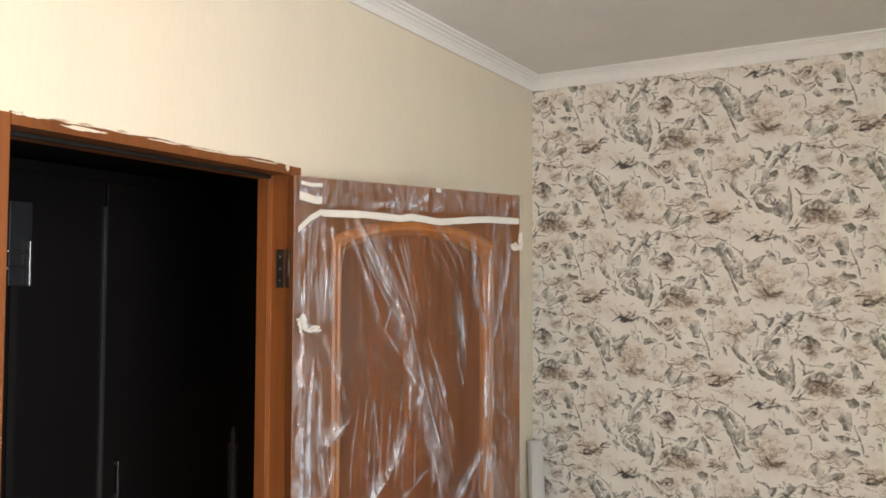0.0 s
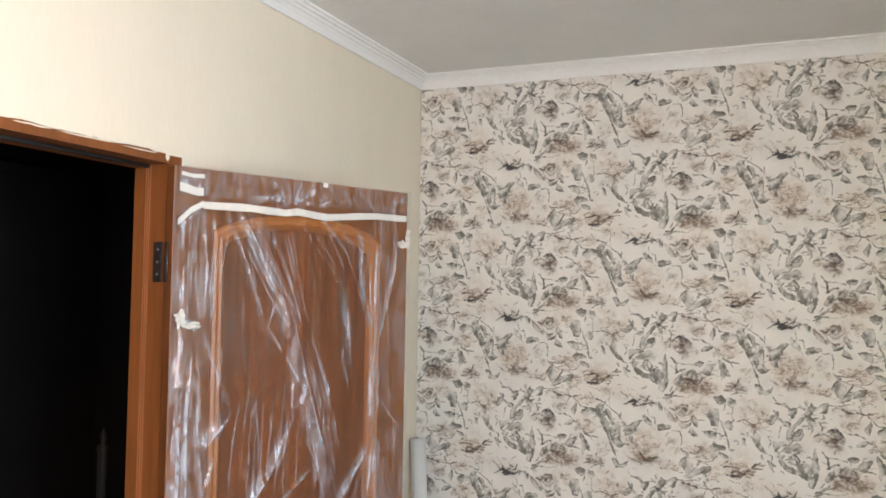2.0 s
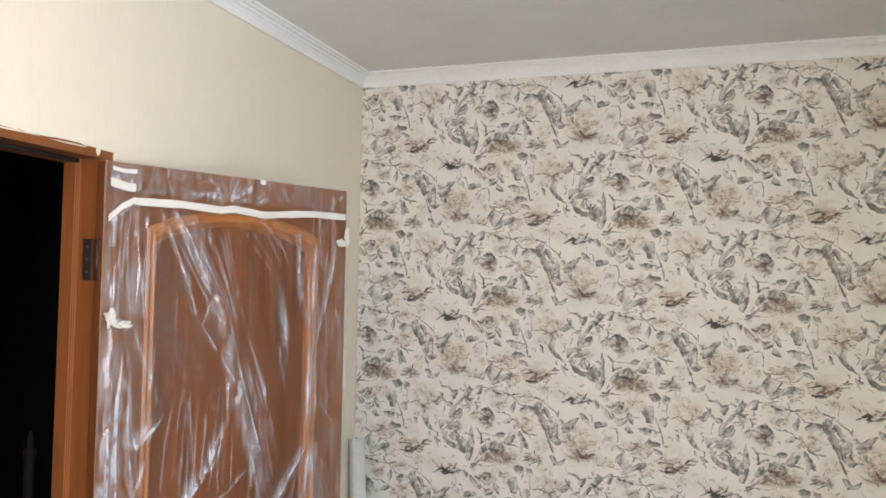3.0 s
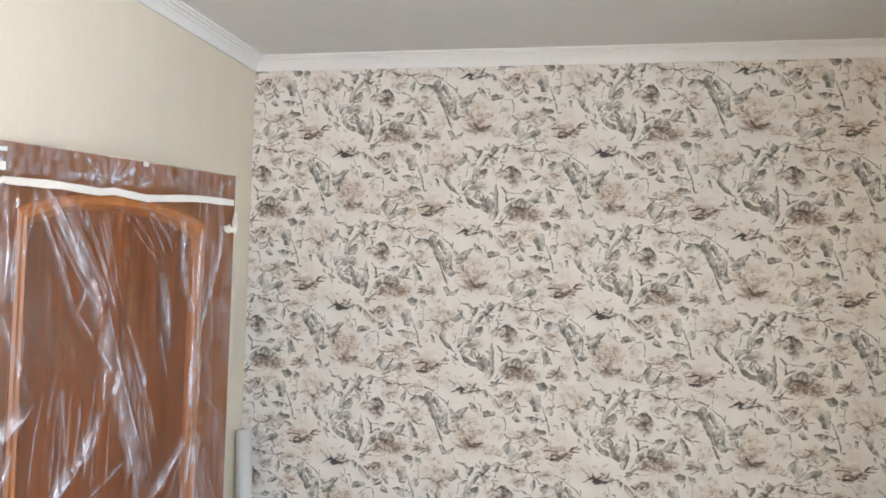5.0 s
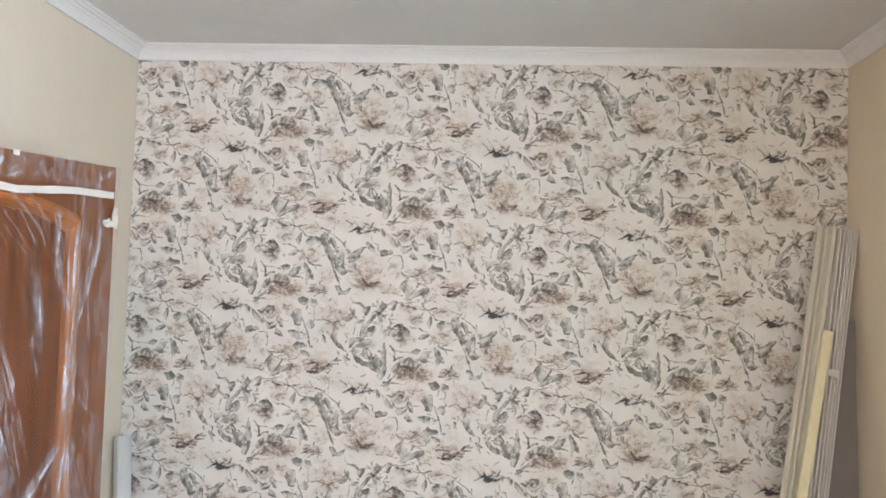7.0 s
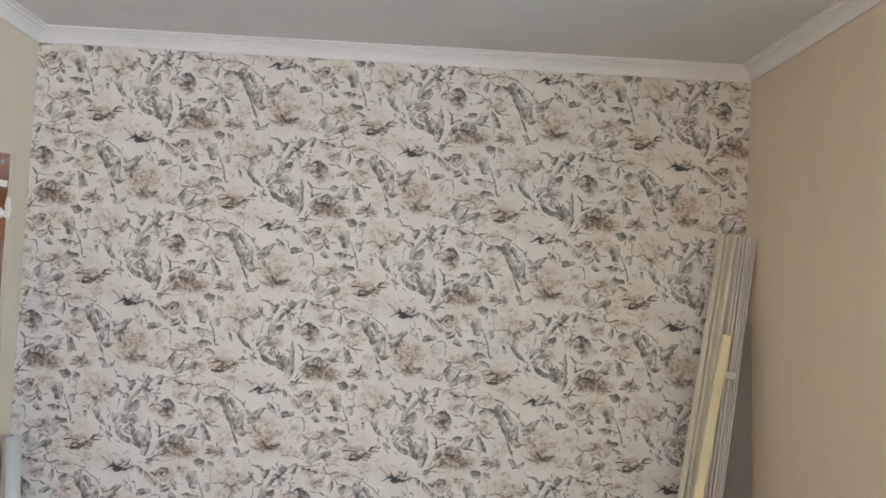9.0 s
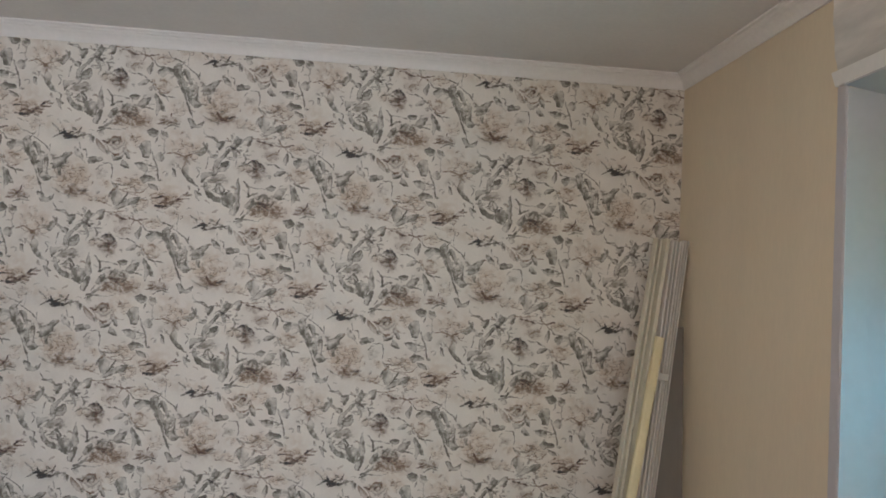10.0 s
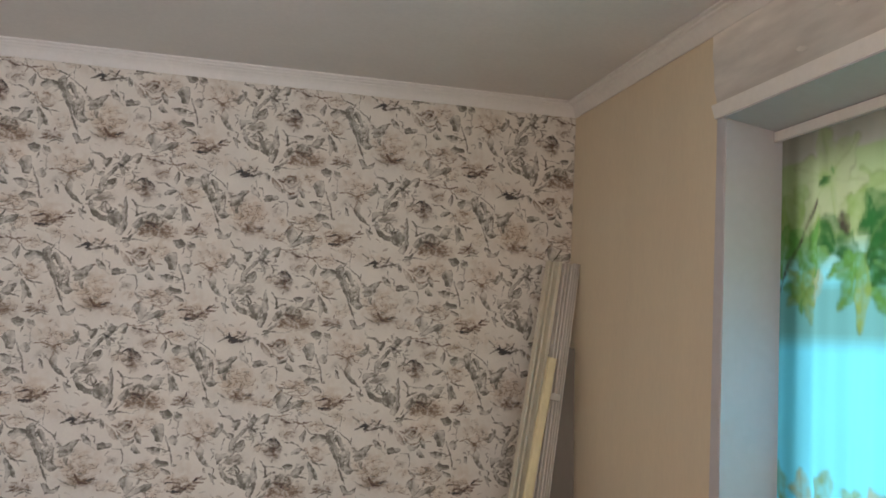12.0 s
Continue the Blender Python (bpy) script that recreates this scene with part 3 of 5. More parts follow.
stroke(GREY, 0.7, 5.7, (1063, 360), (1072, 380), (1061, 401))
stroke(GREY, 0.6, 4.3, (1023, 355), (1040, 379), (1035, 409))
# leaves over it
blot(GREY, 0.85, (1021, 318), (1036, 293), (1047, 303), (1062, 306), (1045, 322))
blot(GREY, 0.85, (1062, 303), (1091, 288), (1087, 324), (1074, 328), (1075, 313))
stroke(GREY, 0.6, 3.5, (993, 312), (1023, 312))
stroke(BROWN, 0.75, 6.4, (1111, 305), (1138, 310), (1172, 324))
stroke(UMBER, 0.6, 4.3, (1089, 294), (1120, 299), (1165, 293))
stroke(BROWN, 0.7, 6.4, (1184, 317), (1214, 322), (1252, 315))
stroke(UMBER, 0.7, 4.3, (1191, 294), (1204, 321), (1193, 344))
stroke(UMBER, 0.6, 4.3, (1214, 322), (1230, 341))
stroke(UMBER, 0.55, 3.5, (1249, 335), (1272, 324), (1294, 329))
stroke(UMBER, 0.6, 4.3, (1151, 364), (1174, 353), (1194, 358))
blot(GREY, 0.9, (1214, 368), (1227, 346), (1233, 363), (1225, 394), (1212, 382))
# ragged flower
stroke(UMBER, 0.6, 4.3, (1239, 416), (1250, 442), (1272, 461), (1301, 455))
stroke(GREY, 0.55, 3.5, (1234, 430), (1247, 455))
blot(MID, 0.6, (1222, 446), (1233, 439), (1236, 451), (1227, 456))
stroke(GREY, 0.8, 5.0, (1259, 461), (1286, 473), (1297, 493))
stroke(GREY, 0.7, 4.3, (1286, 473), (1319, 477))
stroke(UMBER, 0.5, 4.3, (1259, 416), (1279, 411), (1300, 421))
# leaves under it
blot(GREY, 0.85, (1188, 508), (1204, 489), (1234, 482), (1226, 502), (1207, 525), (1193, 520))
stroke(GREY, 0.8, 4.3, (1193, 523), (1222, 523), (1244, 528))
blot(GREY, 0.9, (1246, 470), (1262, 479), (1279, 506), (1286, 530), (1269, 525), (1257, 547), (1253, 513))
blot(GREY, 0.85, (1156, 485), (1175, 473), (1191, 482), (1175, 498))
stroke(GREY, 0.6, 3.5, (1089, 483), (1120, 487), (1155, 493))
stroke(GREY, 0.75, 5.7, (1070, 466), (1090, 487), (1091, 526))
stroke(MID, 0.5, 5.7, (1320, 504), (1343, 496))
# full ragged rose
stroke(GREY, 0.8, 5.0, (1126, 534), (1142, 514), (1165, 522), (1161, 542))
stroke(BROWN, 0.6, 4.3, (1146, 538), (1152, 523), (1158, 530))
blot(GREY, 0.9, (1077, 563), (1091, 543), (1111, 529), (1113, 549), (1095, 570))
stroke(GREY, 0.8, 6.4, (1085, 526), (1105, 513), (1126, 506))
stroke(GREY, 0.7, 5.7, (1105, 555), (1135, 544), (1167, 550))
stroke(BROWN, 0.6, 5.7, (1178, 526), (1187, 543), (1178, 556))
hatch(UMBER, 0.62, 1175, 577, 74, 28, 26, 13)
hatch(BROWN, 0.5, 1135, 554, 43, 18, 12, 14)
hatch(GREY, 0.5, 1164, 526, 35, 17, 10, 15)
blot(GREY, 1, (1227, 609), (1250, 600), (1271, 617), (1259, 629), (1239, 624))
blot(GREY, 0.8, (1277, 607), (1300, 613), (1308, 629), (1286, 627))
stroke(GREY, 0.75, 7.1, (1049, 612), (1069, 607), (1091, 586), (1099, 570))
stroke(GREY, 0.6, 5.0, (1066, 594), (1076, 576))
# small spiky flower
stroke(BROWN, 0.7, 5.7, (1263, 581), (1289, 573), (1310, 555), (1315, 536))
stroke(DARK, 0.6, 4.3, (1305, 573), (1343, 578))
stroke(GREY, 0.7, 4.3, (1291, 596), (1314, 585), (1350, 588))
stroke(UMBER, 0.6, 4.3, (1274, 550), (1301, 555))
hatch(UMBER, 0.55, 1307, 567, 35, 17, 9, 17)
# great pale peony
stroke(BROWN, 0.75, 7.8, (1480, 518), (1493, 540), (1509, 544))
stroke(DARK, 0.7, 7.8, (1521, 543), (1539, 536), (1558, 537))
stroke(BROWN, 0.6, 5.0, (1493, 548), (1527, 553))
stroke(UMBER, 0.45, 5.0, (1487, 483), (1497, 494))
stroke(GREY, 0.6, 3.5, (1427, 535), (1452, 550), (1488, 562))
stroke(UMBER, 0.5, 3.5, (1036, 257), (1068, 258), (1115, 272))
stroke(GREY, 0.75, 3.5, (1434, 588), (1448, 615), (1479, 619), (1494, 635))
hatch(UMBER, 0.5, 1503, 540, 50, 18, 14, 19)
stroke(UMBER, 0.4, 3.5, (1453, 517), (1466, 499), (1463, 467))
stroke(UMBER, 0.35, 3.5, (1493, 460), (1521, 454), (1541, 469))
hatch(MID, 0.4, 1453, 481, 21, 21, 6, 20)
# dry strokes that crowd the leaves
hatch(GREY, 0.55, 1508, 177, 64, 43, 12, 81)
hatch(GREY, 0.5, 1153, 541, 71, 35, 16, 82)
hatch(GREY, 0.55, 1398, 457, 32, 53, 10, 83)
hatch(GREY, 0.45, 1342, 397, 50, 43, 8, 84)
hatch(MID, 0.6, 1236, 138, 43, 43, 8, 85)
hatch(UMBER, 0.55, 1171, 195, 64, 43, 10, 86)
hatch(GREY, 0.5, 1193, 286, 78, 35, 10, 87)
hatch(GREY, 0.45, 1060, 357, 50, 43, 8, 88)
hatch(GREY, 0.5, 1522, 46, 43, 50, 9, 89)
# a few faint petal edges between the flowers
rnd = random.Random(23)
for q in range(60):
    px, py, a = rnd.uniform(0, 528), rnd.uniform(0, 630), rnd.uniform(-0.8, 0.8)
    mid = (px + 9 * math.cos(a), py + 9 * math.sin(a) + rnd.uniform(-4, 4))
    stroke(rnd.choice((GREY, UMBER, MID)), rnd.uniform(0.3, 0.6), rnd.uniform(2.5, 4.5), (px, py), mid, (mid[0] + 9 * math.cos(a + 0.6), mid[1] + 9 * math.sin(a + 0.6)))
for q in range(48):
    px, py, a, k = rnd.uniform(0, 528), rnd.uniform(0, 630), rnd.uniform(0, 6.28), rnd.uniform(5, 11)
    blot(rnd.choice((GREY, MID, GREY)), rnd.uniform(0.5, 0.85), (px + k * math.cos(a), py + k * math.sin(a)), (px - 0.5 * k * math.sin(a), py + 0.5 * k * math.cos(a)), (px - k * math.cos(a), py - k * math.sin(a)), (px + 0.3 * k * math.sin(a), py - 0.3 * k * math.cos(a)))
for q in range(24):
    wash(rnd.uniform(0, 528), rnd.uniform(0, 630), rnd.uniform(10, 26), rnd.uniform(6, 14), rnd.choice((TAN, TAN, MID)), rnd.uniform(0.12, 0.3), rnd.uniform(0, 180))
# the ink has run a little: edges waver, colour pools, and the whole is a shade softer
jj, ii = np.meshgrid(np.arange(paper.ny), np.arange(paper.nx), indexing="ij")
fq = np.hypot(*np.meshgrid(np.fft.fftfreq(paper.nx), np.fft.fftfreq(paper.ny)))
rng = np.random.default_rng(31)
sway = [0.9 * paper._cloud(rng, fq, 12.0) + 0.45 * paper._cloud(rng, fq, 5.0) for k in range(2)]
paper.c = paper.c[np.round(jj + sway[0]).astype(int) % paper.ny, np.round(ii + sway[1]).astype(int) % paper.nx]
paper.c = GROUND * np.clip(paper.c / GROUND, 0.02, 1.2) ** (INK * (1 + 0.10 * paper.noise[1])[..., None])
soft = paper.c
for k in range(3):
    soft = (soft + np.roll(soft, 2, 0) + np.roll(soft, -2, 0) + np.roll(soft, 2, 1) + np.roll(soft, -2, 1)) / 5
paper.c = np.clip(paper.c + 0.3 * (paper.c - soft), 0.07, 0.84)      # the printer's crisp edges
paper.c *= (1 + 0.018 * paper.noise[2] + 0.012 * paper.noise[0])[..., None]


def printed(name, xs, zs, place, colours, mat, parent=None):
    """A fine sheet with a colour at each point. xs, zs: steps along and up; place(x, z) gives its points."""
    gx, gz = np.meshgrid(xs, zs)
    co = np.stack(place(gx, gz), -1).reshape(-1, 3)
    nx, nz = len(xs), len(zs)
    i = np.arange(nx * nz).reshape(nz, nx)
    quads = np.stack([i[:-1, :-1], i[:-1, 1:], i[1:, 1:], i[1:, :-1]], -1).reshape(-1, 4)
    me = bpy.data.meshes.new(name)
    me.vertices.add(len(co))
    me.vertices.foreach_set("co", co.ravel())
    me.loops.add(quads.size)
    me.loops.foreach_set("vertex_index", quads.ravel())
    me.polygons.add(len(quads))
    me.polygons.foreach_set("loop_start", np.arange(len(quads)) * 4)
    me.update(calc_edges=True)
    rgb = colours(gx, gz).reshape(-1, 3)
    col = me.color_attributes.new("print", "FLOAT_COLOR", "POINT")
    col.data.foreach_set("color", np.concatenate([rgb, np.ones((len(rgb), 1))], 1).ravel())
    me.shade_smooth()
    me.materials.append(mat)
    ob = new(name, me)
    ob.parent = parent
    return ob


def print_material(name, rough, bump, grain):
    mat = bpy.data.materials.new(name)
    n, l, p = nodes_of(mat)
    at_ = n.new("ShaderNodeAttribute")
    at_.attribute_name = "print"
    co, tx = n.new("ShaderNodeTexCoord"), n.new("ShaderNodeTexNoise")
    tx.inputs["Scale"].default_value, tx.inputs["Detail"].default_value = grain, 4
    l.new(co.outputs["Object"], tx.inputs[0])
    r = n.new("ShaderNodeMapRange")
    r.inputs["To Min"].default_value, r.inputs["To Max"].default_value = 0.93, 1.07
    l.new(tx.outputs["Fac"], r.inputs[0])
    v = n.new("ShaderNodeVectorMath")
    v.operation = "SCALE"
    l.new(at_.outputs["Color"], v.inputs[0])
    l.new(r.outputs[0], v.inputs["Scale"])
    l.new(v.outputs[0], p.inputs["Base Color"])
    b = n.new("ShaderNodeBump")
    b.inputs["Strength"].default_value, b.inputs["Distance"].default_value = bump, 0.001
    l.new(tx.outputs["Fac"], b.inputs["Height"])
    l.new(b.outputs[0], p.inputs["Normal"])
    p.inputs["Roughness"].default_value = rough
    p.inputs["Specular IOR Level"].default_value = 0.3
    return mat


M_FLORAL = print_material("floral_wallpaper", 0.7, 0.2, 260)
wx = np.linspace(0.003, W - 0.003, 1270)
wz = np.concatenate([np.arange(0.003, 0.72, 0.015), np.arange(0.72, COR_Z + 0.004, 0.0022)])
wallpaper = printed("wallpaper", wx, wz, lambda x, z: (x, 0 * x, z), lambda x, z: paper.rough(x, 2.518 - z), M_FLORAL, wall_north)
tagged(wallpaper, "cream wallpaper printed with grey leaves and brown roses")

# ---- the doorway ----
M_GREYPAINT = surface("smeared_paint", (0.50, 0.40, 0.27), 0.8, 35, 0.15, 0.4, (1, 0.3, 1), 0.15)
door_frame = thing("door_frame", "orange-brown varnished timber door frame with paint smears", "door frame", kind="structure")


def jamb(name, y_face, sign):
    """A rebated upright: y_face is its inner face, sign points from the opening into the wall."""
    o = [(0.008, 0.0), (-0.055, 0.0), (-0.058, -0.009), (-0.100, -0.009), (-0.100, 0.05), (0.008, 0.05)]
    m = Matrix.Identity(4)
    bm = prism(bmesh.new(), [(x, y_face + sign * y) for x, y in o], m, dz + 0.022)
    bmesh.ops.bevel(bm, geom=[q for q in bm.edges if abs(q.verts[0].co.z - q.verts[1].co.z) > 1], offset=0.003, segments=2, affect="EDGES")
    return part(name, bm, M_FRAME, door_frame)


jamb("jamb", y1, 1)
jamb("jamb", y0, -1)
o = [(0.008, dz), (-0.055, dz), (-0.058, dz - 0.009), (-0.100, dz - 0.009), (-0.100, dz + 0.05), (0.008, dz + 0.024)]
bm = bmesh.new()
# ragged upper edge where paint laps over the head of the frame
steps = 60
rnd = random.Random(4)
rows = []
for i in range(steps + 1):
    y = y0 + (y1 - y0) * i / steps
    rag = dz + 0.024 + 0.006 * noise.noise((y * 9, 0, 0)) + 0.004 * noise.noise((y * 40, 3, 0))
    rows.append([bm.verts.new((x, y, rag if k == 5 else z)) for k, (x, z) in enumerate(o)])
for ra, rb in zip(rows, rows[1:]):
    for k in range(6):
        bm.faces.new((ra[k], ra[(k + 1) % 6], rb[(k + 1) % 6], rb[k]))
bm.faces.new(rows[0])
bm.faces.new(rows[-1][::-1])
bmesh.ops.recalc_face_normals(bm, faces=bm.faces[:])
part("frame_head", bm, M_FRAME, door_frame)
# added dark strip: stands in for the shade under the frame head
part("lip_shade", box((-0.056, y0 + 0.012, dz - 0.011), (-0.046, y1 - 0.012, dz - 0.0005), 0.002), M_DARK, door_frame, "dark strip standing in for the lip's shade")


def smear(y, z, long, high, mat, seed, x=0.0095):
    """A thin ragged dab of paint or torn paper on the frame or wall."""
    bm = bmesh.new()
    n = 22
    ring, back = [], []
    for i in range(n):
        a = 2 * math.pi * i / n
        r = 1 + 0.45 * noise.noise((math.cos(a) * 2 + seed, math.sin(a) * 2, seed * 3.1))
        p = (y + long / 2 * r * math.cos(a), z + high / 2 * r * math.sin(a) * (0.25 + abs(math.sin(a))) * (1 + 0.8 * noise.noise((math.cos(a) * 7 + seed, seed * 1.3, math.sin(a) * 3))) + high * 0.35 * noise.noise((math.cos(a) * 3, seed * 2.7, 0)))
        ring.append(bm.verts.new((x, *p)))
        back.append(bm.verts.new((x - 0.004, *p)))
    bm.faces.new(ring)
    for i in range(n):
        bm.faces.new((ring[i], ring[(i + 1) % n], back[(i + 1) % n], back[i]))
    bmesh.ops.recalc_face_normals(bm, faces=bm.faces[:])
    return part("paint_smear", bm, mat, door_frame, "dried pale paint smear")


for y, z, lo, hi, seed in ((-2.25, 1.998, 0.12, 0.006, 1), (-2.04, 2.004, 0.10, 0.003, 3), (-1.90, 2.003, 0.16, 0.003, 5), (-1.72, 2.002, 0.12, 0.003, 6), (-1.62, 1.998, 0.015, 0.012, 7), (-2.37, 2.005, 0.08, 0.006, 8)):
    smear(y, z + 0.004, lo, hi, M_WALL_DAYLIT, seed)
for k in range(30):
    # torn edge of the old paper above the head
    y = y0 + 0.02 + (y1 - y0 - 0.04) * k / 29 + 0.012 * math.sin(k * 7)
    smear(y, 2.010 + 0.005 * math.sin(k * 2.3), 0.022 + 0.02 * math.sin(k * 1.7) ** 2, 0.0035, M_GREYPAINT if k % 3 == 0 else M_WALL_DAYLIT, 20 + k, 0.003)

# hinge leaves on the frame
for zc in (1.73, 0.30):
    hinge = part("hinge", box((-0.033, y1 - 0.0035, zc - 0.052), (-0.007, y1 + 0.002, zc + 0.052), 0.001), M_HINGE, door_frame, "dark worn steel hinge leaf")
    for dzz in (-0.032, 0.0, 0.032):
        bm = bmesh.new()
        bmesh.ops.create_cone(bm, cap_ends=True, segments=10, radius1=0.0035, radius2=0.0025, depth=0.002, matrix=pose(-0.02, y1 - 0.0045, zc + dzz, 90, 0, 0))
        part("screw", bm, M_STEEL, hinge)
    bm = bmesh.new()
    bmesh.ops.create_cone(bm, cap_ends=True, segments=14, radius1=0.007, radius2=0.007, depth=0.104, matrix=pose(0.014, y1 - 0.006, zc))
    part("hinge_pin", bm, M_HINGE, hinge, smooth=True)

# ---- the door leaf, swung wide open ----
LEAF_W, LEAF_H, LEAF_T = 0.80, 1.966, 0.040
leaf_pose = Matrix.Translation((0.04, -1.629, 0.012)) @ Matrix.Rotation(math.atan2(0.734, 0.32), 4, "Z")
door = thing("door", "open brown timber door with an arched panel", "door", leaf_pose)
P0, P1, PZ0, PZ1, RISE = 0.135, 0.665, 0.62, 1.795, 0.058    # the arched panel's opening


def arch(u, lift=0.0):
    s = (u - (P0 + P1) / 2) / ((P1 - P0) / 2)
    return PZ1 - 0.012 + lift + RISE * max(0.0, 1 - s * s) ** 0.8


def arch_ring(grow):
    """The panel's outline, grown outwards, from low left round to low right."""
    us = [P0 - grow + (P1 - P0 + 2 * grow) * i / 24 for i in range(25)]
    inner = [arch(P0 + (P1 - P0) * i / 24, grow) for i in range(25)]
    return [(P0 - grow, PZ0 - grow)] + list(zip(us, inner)) + [(P1 + grow, PZ0 - grow)]


# frame of the leaf, cut round the panels
part("stile", box((0, 0, 0), (P0, LEAF_T, LEAF_H), 0.002), M_WOOD, door)
part("stile", box((P1, 0, 0), (LEAF_W, LEAF_T, LEAF_H), 0.002), M_WOOD, door)
bm = bmesh.new()
ring = [(u, z) for u, z in arch_ring(0.0)[1:-1]]
front, rear = [], []
for y, rowv in ((0.0005, front), (LEAF_T - 0.0005, rear)):
    for u, z in ring:
        uu = min(max(u, P0 + 0.0005), P1 - 0.0005)
        rowv.append((bm.verts.new((uu, y, z)), bm.verts.new((uu, y, LEAF_H))))
for i in range(len(ring) - 1):
    bm.faces.new((front[i][0], front[i + 1][0], front[i + 1][1], front[i][1]))
    bm.faces.new((rear[i][0], rear[i][1], rear[i + 1][1], rear[i + 1][0]))
    bm.faces.new((front[i][0], rear[i][0], rear[i + 1][0], front[i + 1][0]))
    bm.faces.new((front[i][1], front[i + 1][1], rear[i + 1][1], rear[i][1]))
bmesh.ops.recalc_face_normals(bm, faces=bm.faces[:])
part("top_rail", bm, M_WOOD, door)
part("lock_rail", box((P0 + 0.0005, 0.0005, 0.46), (P1 - 0.0005, LEAF_T - 0.0005, PZ0), 0.002), M_WOOD, door)
part("bottom_rail", box((P0 + 0.0005, 0.0005, 0.0), (P1 - 0.0005, LEAF_T - 0.0005, 0.16), 0.002), M_WOOD, door)
M_PANEL = surface("panel_veneer", (0.21, 0.065, 0.016), 0.35, 60, 0.3, 0.1, (1, 1, 0.05), 0.1)
bm = bmesh.new()
ring = arch_ring(0.006)
vs = [bm.verts.new((u, 0.013, z)) for u, z in ring]
vb = [bm.verts.new((u, 0.028, z)) for u, z in ring]
bm.faces.new(vs)
bm.faces.new(vb[::-1])
bmesh.ops.recalc_face_normals(bm, faces=bm.faces[:])
part("panel", bm, M_PANEL, door, "dark brown veneered panel")
part("panel", box((P0 - 0.004, 0.013, 0.15), (P1 + 0.004, 0.028, 0.47)), M_PANEL, door, "dark brown veneered panel")
# raised bead that follows the arch, with a groove on each side
bm = bmesh.new()
prof = [(0.022, 0.004), (0.020, -0.006), (0.012, -0.010), (0.004, -0.007), (-0.004, -0.009), (-0.014, 0.002), (-0.020, 0.013)]
loops = [[bm.verts.new((u, y, z)) for u, z in arch_ring(g)] for g, y in prof]
for la, lb in zip(loops, loops[1:]):
    for i in range(len(la)):
        j = (i + 1) % len(la)
        bm.faces.new((la[i], la[j], lb[j], lb[i]))
bmesh.ops.recalc_face_normals(bm, faces=bm.faces[:])
part("panel_bead", bm, surface("bead_wood", (0.44, 0.16, 0.038), 0.35, 60, 0.2, 0.1, (1, 1, 0.06)), door, "lighter carved bead round the arched panel")

# ---- the clear film over the door ----
M_FILM = bpy.data.materials.new("clear_film")
n, l, p = nodes_of(M_FILM)
n.remove(p)
out = n["Material Output"]
tr, gl, df = n.new("ShaderNodeBsdfTransparent"), n.new("ShaderNodeBsdfGlossy"), n.new("ShaderNodeBsdfDiffuse")
tr.inputs[0].default_value = (0.95, 0.95, 0.95, 1)
gl.inputs["Roughness"].default_value = 0.15
df.inputs[0].default_value = (0.78, 0.82, 0.90, 1)
fr = n.new("ShaderNodeFresnel")
fr.inputs["IOR"].default_value = 1.55
mul = n.new("ShaderNodeMath")
mul.operation, mul.use_clamp = "MULTIPLY", True
mul.inputs[1].default_value = 0.75
l.new(fr.outputs[0], mul.inputs[0])
tc, nz1 = n.new("ShaderNodeTexCoord"), n.new("ShaderNodeTexNoise")
nz1.inputs["Scale"].default_value, nz1.inputs["Detail"].default_value = 60, 4
mp = n.new("ShaderNodeMapping")
mp.inputs["Scale"].default_value = (1, 1, 0.25)
l.new(tc.outputs["Object"], mp.inputs[0])
l.new(mp.outputs[0], nz1.inputs[0])
bp = n.new("ShaderNodeBump")
bp.inputs["Strength"].default_value, bp.inputs["Distance"].default_value = 0.15, 0.003
l.new(nz1.outputs["Fac"], bp.inputs["Height"])
l.new(bp.outputs[0], gl.inputs["Normal"])
haze, mix = n.new("ShaderNodeMixShader"), n.new("ShaderNodeMixShader")
# fold layers and painted sheen together set how milky the film is
layers = n.new("ShaderNodeAttribute")
layers.attribute_name = "print"
milk = n.new("ShaderNodeMath")
milk.operation, milk.use_clamp = "MULTIPLY_ADD", True
milk.inputs[1].default_value, milk.inputs[2].default_value = 0.36, 0.004
l.new(layers.outputs["Fac"], milk.inputs[0])
l.new(milk.outputs[0], haze.inputs[0])
l.new(tr.outputs[0], haze.inputs[1])
l.new(df.outputs[0], haze.inputs[2])
l.new(mul.outputs[0], mix.inputs[0])
l.new(haze.outputs[0], mix.inputs[1])
gw, gm = n.new("ShaderNodeBsdfGlossy"), n.new("ShaderNodeMixShader")
gw.inputs["Roughness"].default_value = 0.2
gm.inputs[0].default_value = 0.2
l.new(gl.outputs[0], gm.inputs[1])
l.new(gw.outputs[0], gm.inputs[2])
l.new(gm.outputs[0], mix.inputs[2])
l.new(mix.outputs[0], out.inputs[0])

fu = np.linspace(-0.004, LEAF_W + 0.003, 460)
fz = np.concatenate([np.linspace(0.02, 0.88, 90)[:-1], np.linspace(0.88, LEAF_H + 0.002, 500)])
FU, FZ = np.meshgrid(fu, fz)
H = np.zeros_like(FU)
FOLD_SHEEN = np.zeros_like(FU)              # milkiness: layers of film on one another, plus painted highlights


